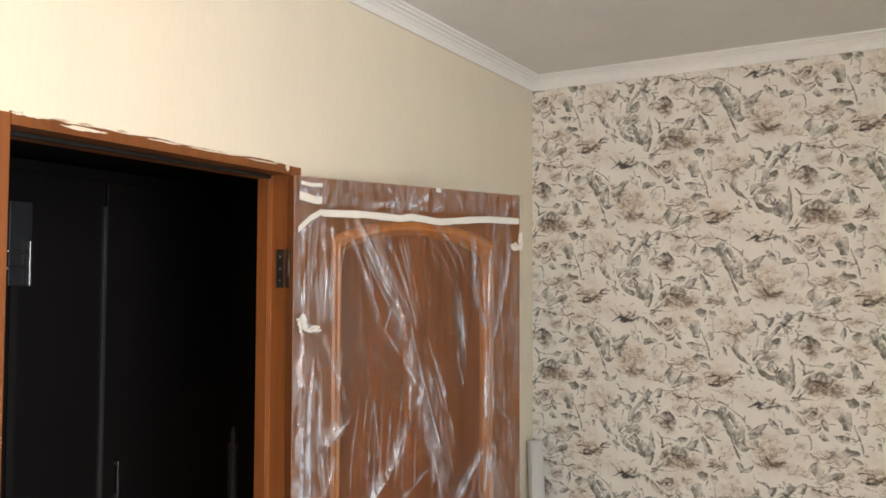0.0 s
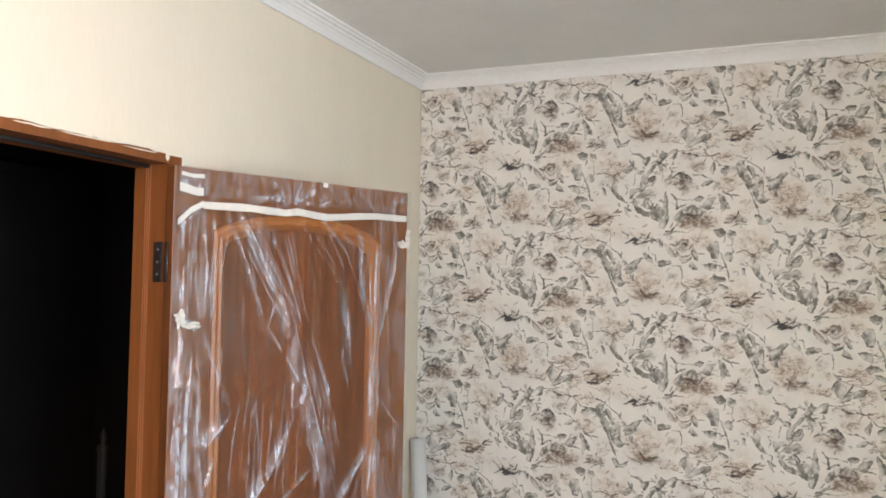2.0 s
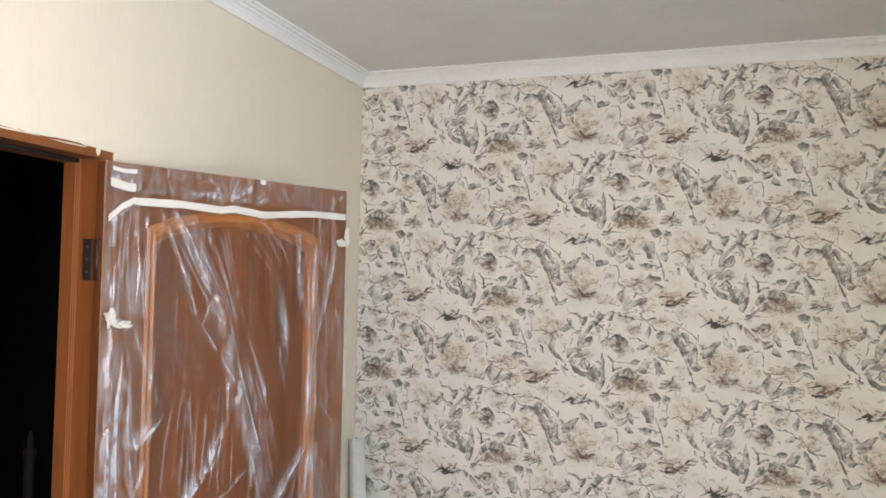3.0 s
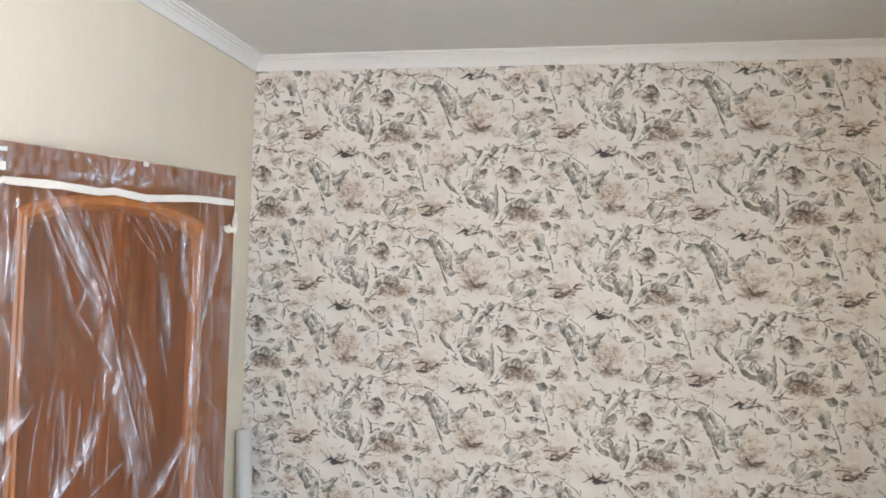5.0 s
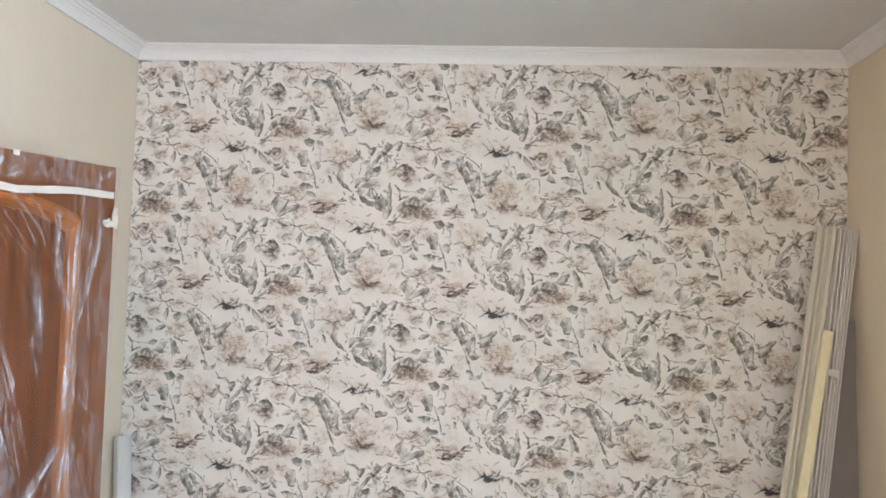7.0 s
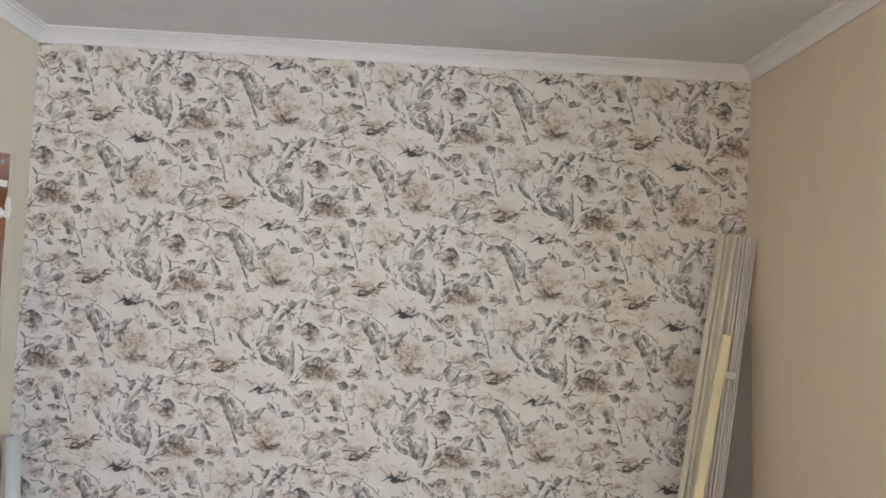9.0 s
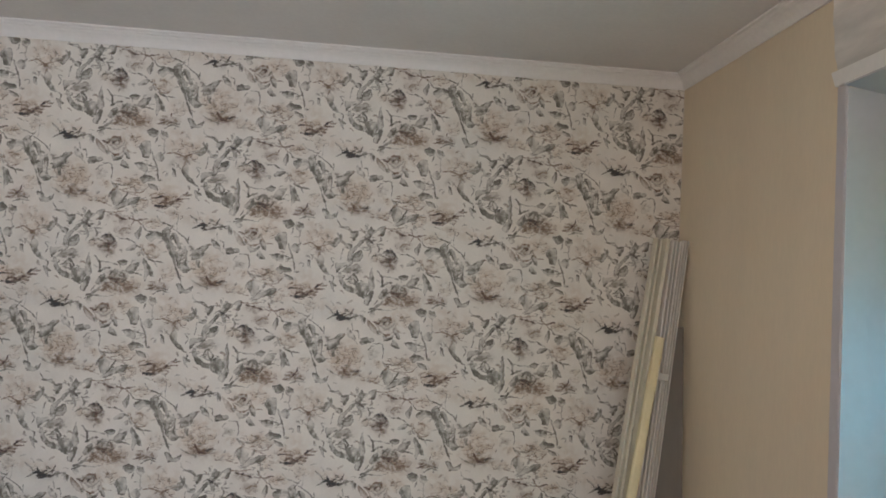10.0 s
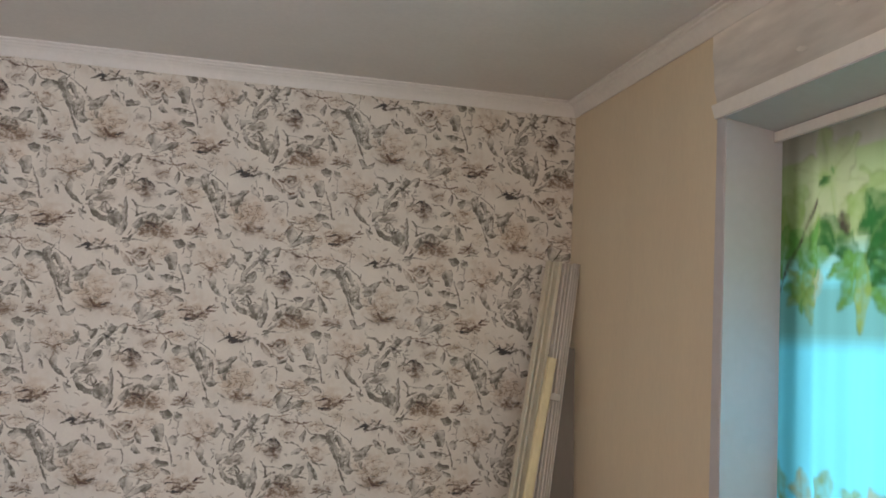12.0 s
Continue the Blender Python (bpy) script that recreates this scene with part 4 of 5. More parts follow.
def crease(u0, z0, u1, z1, wide, high, lean=0.0, steep=0.72):
    """A pinched fold from one point to the other: steep on one side, tapering at its ends."""
    global H, FOLD_SHEEN
    du, dzz = u1 - u0, z1 - z0
    FOLD_W = wide * 0.75
    long = math.hypot(du, dzz)
    t = ((FU - u0) * du + (FZ - z0) * dzz) / long ** 2
    s = ((FU - u0) * dzz - (FZ - z0) * du) / long + 0.012 * np.sin(t * 5 + u0 * 40) * long
    taper = np.clip(1 - (2 * t - 1) ** 4, 0, 1) * (t > 0) * (t < 1)
    H = H + steep * wide * 0.55 * (1 + lean) * min(1.25, 0.6 + high * 45) * taper * np.where(s > 0, np.exp(-s / (wide * 0.55 * (1 + lean))), np.exp(s / (wide * 0.55 * (1 - lean))))
    # whitens the crease's flank and ridge, as its highlight would
    FOLD_SHEEN = FOLD_SHEEN + min(1.0, 0.25 + 38 * high) * taper * (0.60 * np.exp(-((s - FOLD_W * (0.5 + lean)) / FOLD_W) ** 2) + 0.95 * np.exp(-(s / 0.0020) ** 2))


# long slanting folds
crease(0.175, 1.87, 0.35, 1.60, 0.016, 0.011, 0.3)
crease(0.33, 1.64, 0.40, 1.44, 0.028, 0.014, 0.4)
crease(0.38, 1.49, 0.53, 1.03, 0.026, 0.014, 0.4)
crease(0.42, 1.30, 0.50, 0.95, 0.014, 0.009)
crease(0.25, 1.85, 0.33, 1.73, 0.010, 0.008)
crease(0.22, 1.87, 0.38, 1.56, 0.008, 0.007, -0.3)
crease(0.15, 1.86, 0.30, 1.50, 0.009, 0.007, 0.3)
crease(0.27, 1.57, 0.41, 1.35, 0.007, 0.008, -0.3)
crease(0.44, 1.88, 0.57, 1.74, 0.007, 0.006)
crease(0.50, 1.87, 0.60, 1.76, 0.008, 0.006)
# gathered folds near the free edge
crease(0.612, 1.83, 0.603, 1.67, 0.010, 0.012, 0.3)
crease(0.603, 1.69, 0.655, 1.52, 0.011, 0.011, 0.3)
crease(0.552, 1.66, 0.570, 1.42, 0.012, 0.011, 0.4)
crease(0.535, 1.50, 0.565, 1.36, 0.010, 0.007)
crease(0.685, 1.91, 0.655, 1.52, 0.009, 0.010)
crease(0.660, 1.58, 0.662, 1.17, 0.014, 0.014, 0.2)
crease(0.648, 1.60, 0.652, 1.28, 0.007, 0.009)
crease(0.76, 1.80, 0.675, 1.48, 0.009, 0.009, -0.3)
crease(0.69, 1.315, 0.795, 1.20, 0.006, 0.006)
crease(0.66, 1.20, 0.78, 1.04, 0.007, 0.008)
crease(0.66, 1.20, 0.70, 0.92, 0.014, 0.011)
crease(0.653, 1.20, 0.52, 1.00, 0.013, 0.013, 0.5)
crease(0.655, 1.20, 0.64, 0.92, 0.010, 0.010)
# bowed folds low down
crease(0.372, 1.28, 0.30, 1.15, 0.014, 0.012, 0.4)
crease(0.315, 1.17, 0.22, 1.05, 0.020, 0.014, 0.4)
crease(0.368, 1.40, 0.370, 1.27, 0.009, 0.010)
crease(0.408, 1.39, 0.400, 1.32, 0.010, 0.010)
crease(0.44, 1.14, 0.33, 1.06, 0.009, 0.008)
crease(0.46, 1.16, 0.44, 1.02, 0.008, 0.006)
crease(0.25, 1.36, 0.262, 1.18, 0.009, 0.007)
crease(0.235, 1.22, 0.225, 1.12, 0.009, 0.007)
# gathered folds by the hinges
for u, w, hh in ((0.020, 0.010, 0.010), (0.045, 0.008, 0.009), (0.066, 0.008, 0.008), (0.088, 0.010, 0.008), (0.118, 0.010, 0.006)):
    crease(u, 1.87, u + 0.006 + 0.012 * math.sin(u * 90), 1.57, w, hh * 0.6, 0.2, 0.5)
crease(0.022, 1.56, 0.034, 1.26, 0.020, 0.008, 0.4)
crease(0.018, 1.30, 0.030, 1.00, 0.026, 0.008, 0.3)
crease(0.055, 1.50, 0.050, 1.05, 0.012, 0.010, 0.3)
crease(0.175, 1.325, 0.09, 1.225, 0.020, 0.015, 0.4)
crease(0.085, 1.55, 0.165, 1.33, 0.010, 0.010, -0.4)
crease(0.13, 1.21, 0.09, 1.10, 0.010, 0.009)
crease(0.09, 1.87, 0.00, 1.80, 0.009, 0.010)


def gather(u0, z0, spread0, u1, z1, spread1, n, wide, high, seed):
    """Thin pleats that run together from one stretch of the sheet to another."""
    rnd = random.Random(seed)
    for k in range(n):
        q = (k + rnd.uniform(0.1, 0.9)) / n - 0.5
        t0, t1 = rnd.uniform(0, 0.25), rnd.uniform(0.7, 1.0)
        ua, ub = u0 + q * spread0, u1 + q * spread1
        crease(ua + (ub - ua) * t0, z0 + (z1 - z0) * t0, ua + (ub - ua) * t1, z0 + (z1 - z0) * t1, wide * rnd.uniform(0.7, 1.3), high * rnd.uniform(0.5, 1.3), rnd.uniform(-0.4, 0.4), 0.32)


gather(0.24, 1.865, 0.22, 0.40, 1.52, 0.07, 11, 0.004, 0.006, 1)      # slanting from the tape
gather(0.08, 1.865, 0.17, 0.06, 1.56, 0.10, 12, 0.004, 0.006, 2)      # pleats by the hinges
gather(0.41, 1.54, 0.06, 0.53, 1.08, 0.09, 8, 0.005, 0.007, 3)
gather(0.68, 1.86, 0.20, 0.672, 1.50, 0.05, 9, 0.004, 0.006, 4)       # run together near the free edge
gather(0.672, 1.52, 0.05, 0.665, 1.22, 0.04, 7, 0.004, 0.007, 5)
gather(0.665, 1.22, 0.02, 0.66, 0.94, 0.24, 11, 0.005, 0.006, 6)      # and fan out below
gather(0.50, 1.86, 0.30, 0.60, 1.66, 0.12, 7, 0.003, 0.004, 7)
gather(0.05, 1.53, 0.06, 0.06, 1.00, 0.13, 10, 0.005, 0.006, 8)
gather(0.30, 1.40, 0.22, 0.27, 1.00, 0.24, 10, 0.004, 0.004, 9)
gather(0.36, 1.895, 0.03, 0.37, 1.968, 0.22, 11, 0.003, 0.006, 10)    # rays over the tape
gather(0.60, 1.895, 0.30, 0.56, 1.968, 0.34, 9, 0.003, 0.005, 11)
for k in range(9):
    # rays that spread from the crumpled middle of the top edge
    a = radians(200 + 17 * k)
    crease(0.31, 1.915, 0.31 + (0.10 + 0.03 * (k % 3)) * math.cos(a), 1.915 + 0.05 * math.sin(a), 0.006, 0.005)
for k in range(26):
    u = random.Random(k).uniform(0.02, 0.78)
    z = random.Random(k + 90).uniform(0.1, 1.8)
    crease(u, z, u + random.Random(k + 7).uniform(-0.03, 0.04), z - random.Random(k + 3).uniform(0.06, 0.25), 0.006, 0.004)
for k in range(10):
    u = 0.03 + 0.08 * k
    crease(u, 0.95, u + 0.05 * math.sin(k * 2.1), 0.10, 0.016, 0.009, 0.2)
for k in range(20):
    # crumples in the strip over the tape
    u, z = random.Random(k + 200).uniform(0.05, 0.76), random.Random(k + 300).uniform(1.89, 1.965)
    crease(u, z, u + random.Random(k + 400).uniform(-0.07, 0.07), z + random.Random(k + 500).uniform(-0.05, 0.05), 0.008, 0.006)
rng = np.random.default_rng(9)
fx_, fy_ = np.meshgrid(np.fft.fftfreq(len(fu)), np.fft.fftfreq(len(fz)))
for su, sz, slant, high in ((46, 150, 0.3, 0.0018), (14, 60, -0.25, 0.0005), (9, 22, 0.3, 0.0003), (16, 16, 0.0, 0.0007)):
    # sharp valleys where a smooth random field changes sign
    g = np.fft.ifft2(np.fft.fft2(rng.standard_normal(FU.shape)) * np.exp(-(((fx_ + slant * fy_) * su) ** 2 + (fy_ * sz) ** 2) * 3)).real
    H = H - high * np.abs(g / g.std())
H = 0.014 + np.clip(H, -0.011, 0.05)
band = np.exp(-((FZ - 1.884) / 0.014) ** 2)          # drawn tight under the tape
H = H * (1 - 0.75 * band) + 0.003 * band


# loose, layered film by the hinges, over the tape and at the free edge, with the window's sheen painted in; torn into
# streaks
def streaks(su, sz, slant):
    g = np.fft.ifft2(np.fft.fft2(rng.standard_normal(FU.shape)) * np.exp(-(((fx_ + slant * fy_) * su) ** 2 + (fy_ * sz) ** 2) * 3)).real
    return g / g.std()


st1, st2, st3, st4 = streaks(6, 40, 0.25), streaks(4, 10, -0.3), streaks(22, 30, 0.2), streaks(13, 10, 0.1)
veins = np.clip(0.34 - np.abs(st4), 0, 1) * 2 * np.clip(0.5 + 0.5 * st3, 0, 1.2)   # sharp crumples
FOLD_SHEEN = FOLD_SHEEN + 0.22 * np.exp(-(FU / 0.075) ** 2) * (FZ < 1.88) + 0.10 * np.exp(-((FU - 0.69) / 0.06) ** 2)
FOLD_SHEEN = FOLD_SHEEN + (FZ > 1.893) * np.clip(0.10 * np.abs(st3) + 0.7 * veins, 0, 0.8)
FOLD_SHEEN = FOLD_SHEEN + 0.35 * np.exp(-((FU - 0.03) / 0.05) ** 2 - ((FZ - 1.92) / 0.03) ** 2) + 0.03 + 0.14 * veins
FOLD_SHEEN = FOLD_SHEEN + 0.45 * np.exp(-((FU - 0.035) / 0.04) ** 2) * np.clip((1.36 - FZ) / 0.1, 0, 1) * np.clip(0.6 + 0.5 * st3, 0, 1.2)
FOLD_SHEEN = FOLD_SHEEN + 0.16 * (FZ > 1.893) + 0.22 * np.clip((FU - 0.69) / 0.03, 0, 1) * (FZ < 1.89) * np.clip(0.7 + 0.5 * st3, 0, 1.3)
FOLD_SHEEN = FOLD_SHEEN * np.clip(0.72 + 0.26 * st1 + 0.22 * st2, 0.0, 1.5)
for (ua, za), (ub, zb), amount in (((0.012, 1.58), (0.075, 1.545), 0.9), ((0.17, 1.315), (0.12, 1.255), 0.9), ((0.36, 1.235), (0.31, 1.15), 0.8), ((0.30, 1.14), (0.22, 1.06), 0.9), ((0.64, 1.18), (0.55, 1.04), 0.8), ((0.405, 1.36), (0.375, 1.31), 0.7), ((0.556, 1.62), (0.567, 1.50), 0.6), ((0.603, 1.72), (0.612, 1.66), 0.6)):
    # doubled folds that stand off the door, their highlights painted as milkiness
    ll = math.hypot(ub - ua, zb - za)
    t = ((FU - ua) * (ub - ua) + (FZ - za) * (zb - za)) / ll ** 2
    sd = ((FU - ua) * (zb - za) - (FZ - za) * (ub - ua)) / ll
    FOLD_SHEEN = FOLD_SHEEN + amount * np.clip(1 - np.abs(2 * t - 1) ** 3, 0, 1) * np.exp(-(sd / (0.009 * (0.4 + 1.1 * np.clip(t, 0, 1)))) ** 4) * np.clip(0.85 + 0.3 * st2, 0, 1.3)
FOLD_SHEEN = np.clip(FOLD_SHEEN, 0, 1.3)

door_film = thing("door_film", "creased clear plastic film masking the brown door", "plastic film", leaf_pose)
split = int(np.searchsorted(fz, 1.884))
for nm, rows_ in (("hanging_sheet", slice(0, split + 1)), ("top_flap", slice(split, len(fz)))):
    printed(nm, fu, fz[rows_], lambda u, z: (u, -H[rows_], z), lambda u, z: np.repeat(FOLD_SHEEN[rows_][..., None], 3, -1), M_FILM, door_film)


def tape_strip(name, pts, wide, label, seed=0, lift=0.017):
    """A thin band through points on the door's face, a little wavy."""
    bm = bmesh.new()
    rows = []
    for i in range(len(pts) - 1):
        for k in range(8):
            t = k / 8
            u, z = pts[i][0] * (1 - t) + pts[i + 1][0] * t, pts[i][1] * (1 - t) + pts[i + 1][1] * t
            w = wide * (1 + 0.18 * noise.noise((u * 20, seed, 0)))
            y = -lift - 0.004 * noise.noise((u * 9, seed, 2))
            rows.append([bm.verts.new((u, y - b, z + s * w / 2)) for s, b in ((-1, 0), (-0.3, 0.0004), (0.4, 0.0002), (1, 0), (1, -0.0006), (-1, -0.0006))])
    for ra, rb in zip(rows, rows[1:]):
        for k in range(6):
            bm.faces.new((ra[k], ra[(k + 1) % 6], rb[(k + 1) % 6], rb[k]))
    bm.faces.new(rows[0])
    bm.faces.new(rows[-1][::-1])
    bmesh.ops.recalc_face_normals(bm, faces=bm.faces[:])
    ob = part(name, bm, M_TAPE, None, label)
    ob.matrix_world = leaf_pose
    return tagged(ob, label, "tape")


tape_strip("masking_tape", [(0.074, 1.868), (0.21, 1.871), (0.33, 1.866), (0.365, 1.872), (0.47, 1.863), (0.60, 1.876), (0.66, 1.880), (0.798, 1.880)], 0.020, "white masking tape stretched across the door film")
tape_strip("masking_tape", [(0.075, 1.872), (0.04, 1.852), (0.0, 1.815)], 0.017, "white masking tape slanting across the film's corner", 3)


def wad(u, z, su, sz, seed, label):
    """A crumpled pale lump on the film, for tape and for bunched film."""
    bm = bmesh.new()
    bmesh.ops.create_icosphere(bm, subdivisions=4, radius=1)
    for v in bm.verts:
        d = v.co.normalized()
        r = 0.7 + 0.6 * noise.noise(d * 1.8 + Vector((seed, 0, 0))) + 0.35 * noise.noise(d * 5 + Vector((0, seed, 0)))
        v.co = Vector((d.x * su * r, d.y * 0.008 * r, d.z * sz * r))
    ob = part("pale_wad", bm, M_TAPE, None, label)
    ob.matrix_world = leaf_pose @ Matrix.Translation((u, -0.022, z))
    return tagged(ob, label, "tape", "tape wads on the film")


wad(0.763, 1.797, 0.024, 0.014, 1, "crumpled white tape hanging on the film")
wad(0.784, 1.818, 0.008, 0.032, 2, "narrow curled strip of white tape on the film")
# shiny bunched film by the hinges; the tape's white stands in for its shine
wad(0.052, 1.556, 0.026, 0.010, 6, "crumpled film by the hinges, its shine coloured white")
wad(0.016, 1.574, 0.018, 0.026, 3, "film bunched by the door's hinges, its shine coloured white")
tape_strip("masking_tape", [(0.008, 1.912), (0.03, 1.908), (0.055, 1.902), (0.078, 1.903)], 0.021, "flattened patch of white tape on the film", 12)
tape_strip("masking_tape", [(0.012, 1.947), (0.04, 1.942), (0.082, 1.944)], 0.010, "wrinkled piece of pale tape on the film", 14)
tape_strip("masking_tape", [(0.455, 1.958), (0.475, 1.957)], 0.014, "small dab of white tape on the film", 9)

# ---- the east window ----
window = thing("window_1", "deep white window recess with a printed curtain", "window", kind="structure")
RX = W + 0.165                      # where the recess ends at the curtain
cas = 0.042
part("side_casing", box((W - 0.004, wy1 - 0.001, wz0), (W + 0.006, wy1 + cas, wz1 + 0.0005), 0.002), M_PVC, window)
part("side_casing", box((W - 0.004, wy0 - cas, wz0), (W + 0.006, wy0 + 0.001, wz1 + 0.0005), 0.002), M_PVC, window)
# head board with a slanted end, its underside falling inwards
bm = bmesh.new()
yy0, yy1 = wy0 - 0.05, wy1 + 0.062
o = [(W - 0.014, wz1 + 0.001), (W - 0.014, wz1 + 0.046), (W + 0.004, wz1 + 0.046), (W + 0.004, wz1 + 0.001)]
a = [bm.verts.new((x, yy0, z)) for x, z in o]
b = [bm.verts.new((x, yy1 - (0.022 if k in (0, 3) else 0), z)) for k, (x, z) in enumerate(o)]
for k in range(4):
    bm.faces.new((a[k], a[(k + 1) % 4], b[(k + 1) % 4], b[k]))
bm.faces.new(a)
bm.faces.new(b[::-1])
bmesh.ops.recalc_face_normals(bm, faces=bm.faces[:])
bmesh.ops.bevel(bm, geom=bm.edges[:], offset=0.002, segments=2, affect="EDGES")
part("head_board", bm, M_WHITE, window)
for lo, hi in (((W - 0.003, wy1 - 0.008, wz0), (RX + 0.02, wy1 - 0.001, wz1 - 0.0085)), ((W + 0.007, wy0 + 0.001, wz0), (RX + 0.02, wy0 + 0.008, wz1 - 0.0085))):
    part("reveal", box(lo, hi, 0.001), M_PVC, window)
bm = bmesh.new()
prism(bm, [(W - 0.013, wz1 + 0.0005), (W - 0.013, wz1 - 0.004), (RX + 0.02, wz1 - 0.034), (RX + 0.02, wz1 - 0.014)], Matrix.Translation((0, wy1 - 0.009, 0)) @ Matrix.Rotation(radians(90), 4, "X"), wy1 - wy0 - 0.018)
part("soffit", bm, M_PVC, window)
part("curtain_rail", box((RX - 0.018, wy0 + 0.009, wz1 - 0.061), (RX - 0.002, wy1 - 0.009, wz1 - 0.031), 0.003), M_WHITE, window, "white plastic curtain rail")
part("window_sill", box((W - 0.03, wy0 - 0.03, wz0 - 0.03), (W + 0.24, wy1 + 0.03, wz0), 0.004), M_PVC, window)
FX = W + 0.235
fw = 0.13
frame_boxes = [((FX, wy0, wz0), (FX + 0.06, wy0 + fw, wz1 - 0.03)), ((FX, wy1 - fw, wz0), (FX + 0.06, wy1, wz1 - 0.03)),
               ((FX, wy0 + fw, wz0), (FX + 0.06, wy1 - fw, wz0 + fw)), ((FX, wy0 + fw, wz1 - 0.03 - fw), (FX + 0.06, wy1 - fw, wz1 - 0.03)),
               ((FX, (wy0 + wy1) / 2 - 0.04, wz0 + fw), (FX + 0.06, (wy0 + wy1) / 2 + 0.04, wz1 - 0.03 - fw))]
for lo, hi in frame_boxes:
    part("window_frame", box(lo, hi, 0.004), M_PVC, window)
M_GLASS = bpy.data.materials.new("window_glass")
n, l, p = nodes_of(M_GLASS)
p.inputs["Transmission Weight"].default_value, p.inputs["Roughness"].default_value, p.inputs["IOR"].default_value = 1.0, 0.0, 1.45
for ya, yb in ((wy0 + fw, (wy0 + wy1) / 2 - 0.04), ((wy0 + wy1) / 2 + 0.04, wy1 - fw)):
    pane = part("pane", box((FX + 0.027, ya, wz0 + fw), (FX + 0.031, yb, wz1 - 0.03 - fw)), M_GLASS, window)
    pane.visible_shadow = False

# smooth primer over the window head
bm = bmesh.new()
n_steps = 40
edge = []
for i in range(n_steps + 1):
    z = wz1 + 0.040 + (COR_Z - wz1 - 0.040) * i / n_steps
    edge.append((wy1 + 0.078 - 0.03 * (1 - i / n_steps) + 0.012 * noise.noise((z * 14, 2, 0)) + 0.006 * noise.noise((z * 50, 5, 0)), z))
poly = edge + [(wy0 - 0.05, COR_Z), (wy0 - 0.05, wz1 + 0.040)]
fr_ = [bm.verts.new((W - 0.0045, y, z)) for y, z in poly]
bk_ = [bm.verts.new((W + 0.001, y, z)) for y, z in poly]
bm.faces.new(fr_)
for i in range(len(poly)):
    j = (i + 1) % len(poly)
    bm.faces.new((fr_[i], fr_[j], bk_[j], bk_[i]))
bmesh.ops.recalc_face_normals(bm, faces=bm.faces[:])
part("primer_patch", bm, M_PUTTY, window, "rough white primer with grey streaks")
# dried grey scrapes on the primer
M_SCRAPE = surface("grey_scrape", (0.66, 0.64, 0.60), 0.85, 30, 0.2, 0.3, (1, 0.3, 1), 0.2)
for k, (y, z, long, high) in enumerate(((-1.50, 2.372, 0.040, 0.013), (-1.66, 2.43, 0.08, 0.012))):
    bm = bmesh.new()
    ring = []
    for i in range(24):
        a = 2 * math.pi * i / 24
        r = 1 + 0.5 * noise.noise((math.cos(a) * 3 + k * 5, math.sin(a) * 3, k))
        ring.append((y + long / 2 * r * math.cos(a), z + high / 2 * r * math.sin(a) + 0.25 * (long / 2) * math.cos(a)))
    f_ = [bm.verts.new((W - 0.0065, *q)) for q in ring]
    g_ = [bm.verts.new((W - 0.004, *q)) for q in ring]
    bm.faces.new(f_)
    for i in range(24):
        bm.faces.new((f_[i], f_[(i + 1) % 24], g_[(i + 1) % 24], g_[i]))
    bmesh.ops.recalc_face_normals(bm, faces=bm.faces[:])
    part("scrape", bm, M_SCRAPE, window, "dried grey scrape mark")

# ---- printed curtain ----
CY0, CY1, CZ0, CZ1 = wy0 + 0.012, wy1 - 0.010, 0.90, wz1 - 0.052
fab = Print(CY1 - CY0, CZ1 - CZ0, 0.003, (0.16, 0.72, 0.88), False)


def fp(y, z):
    """Room place on the curtain, to metres from its top corner."""
    return CY1 - y, CZ1 - z


def fl(y, z, angle, long, wide, tone, s=0.9, bend=0.0):
    fab.leaf(*fp(y, z), angle, long, wide, tone, s, bend)


PALE, LIME, GREEN, DEEP, OLIVE, BARK = (0.31, 0.36, 0.20), (0.19, 0.30, 0.08), (0.085, 0.23, 0.05), (0.02, 0.10, 0.025), (0.17, 0.26, 0.07), (0.05, 0.035, 0.03)
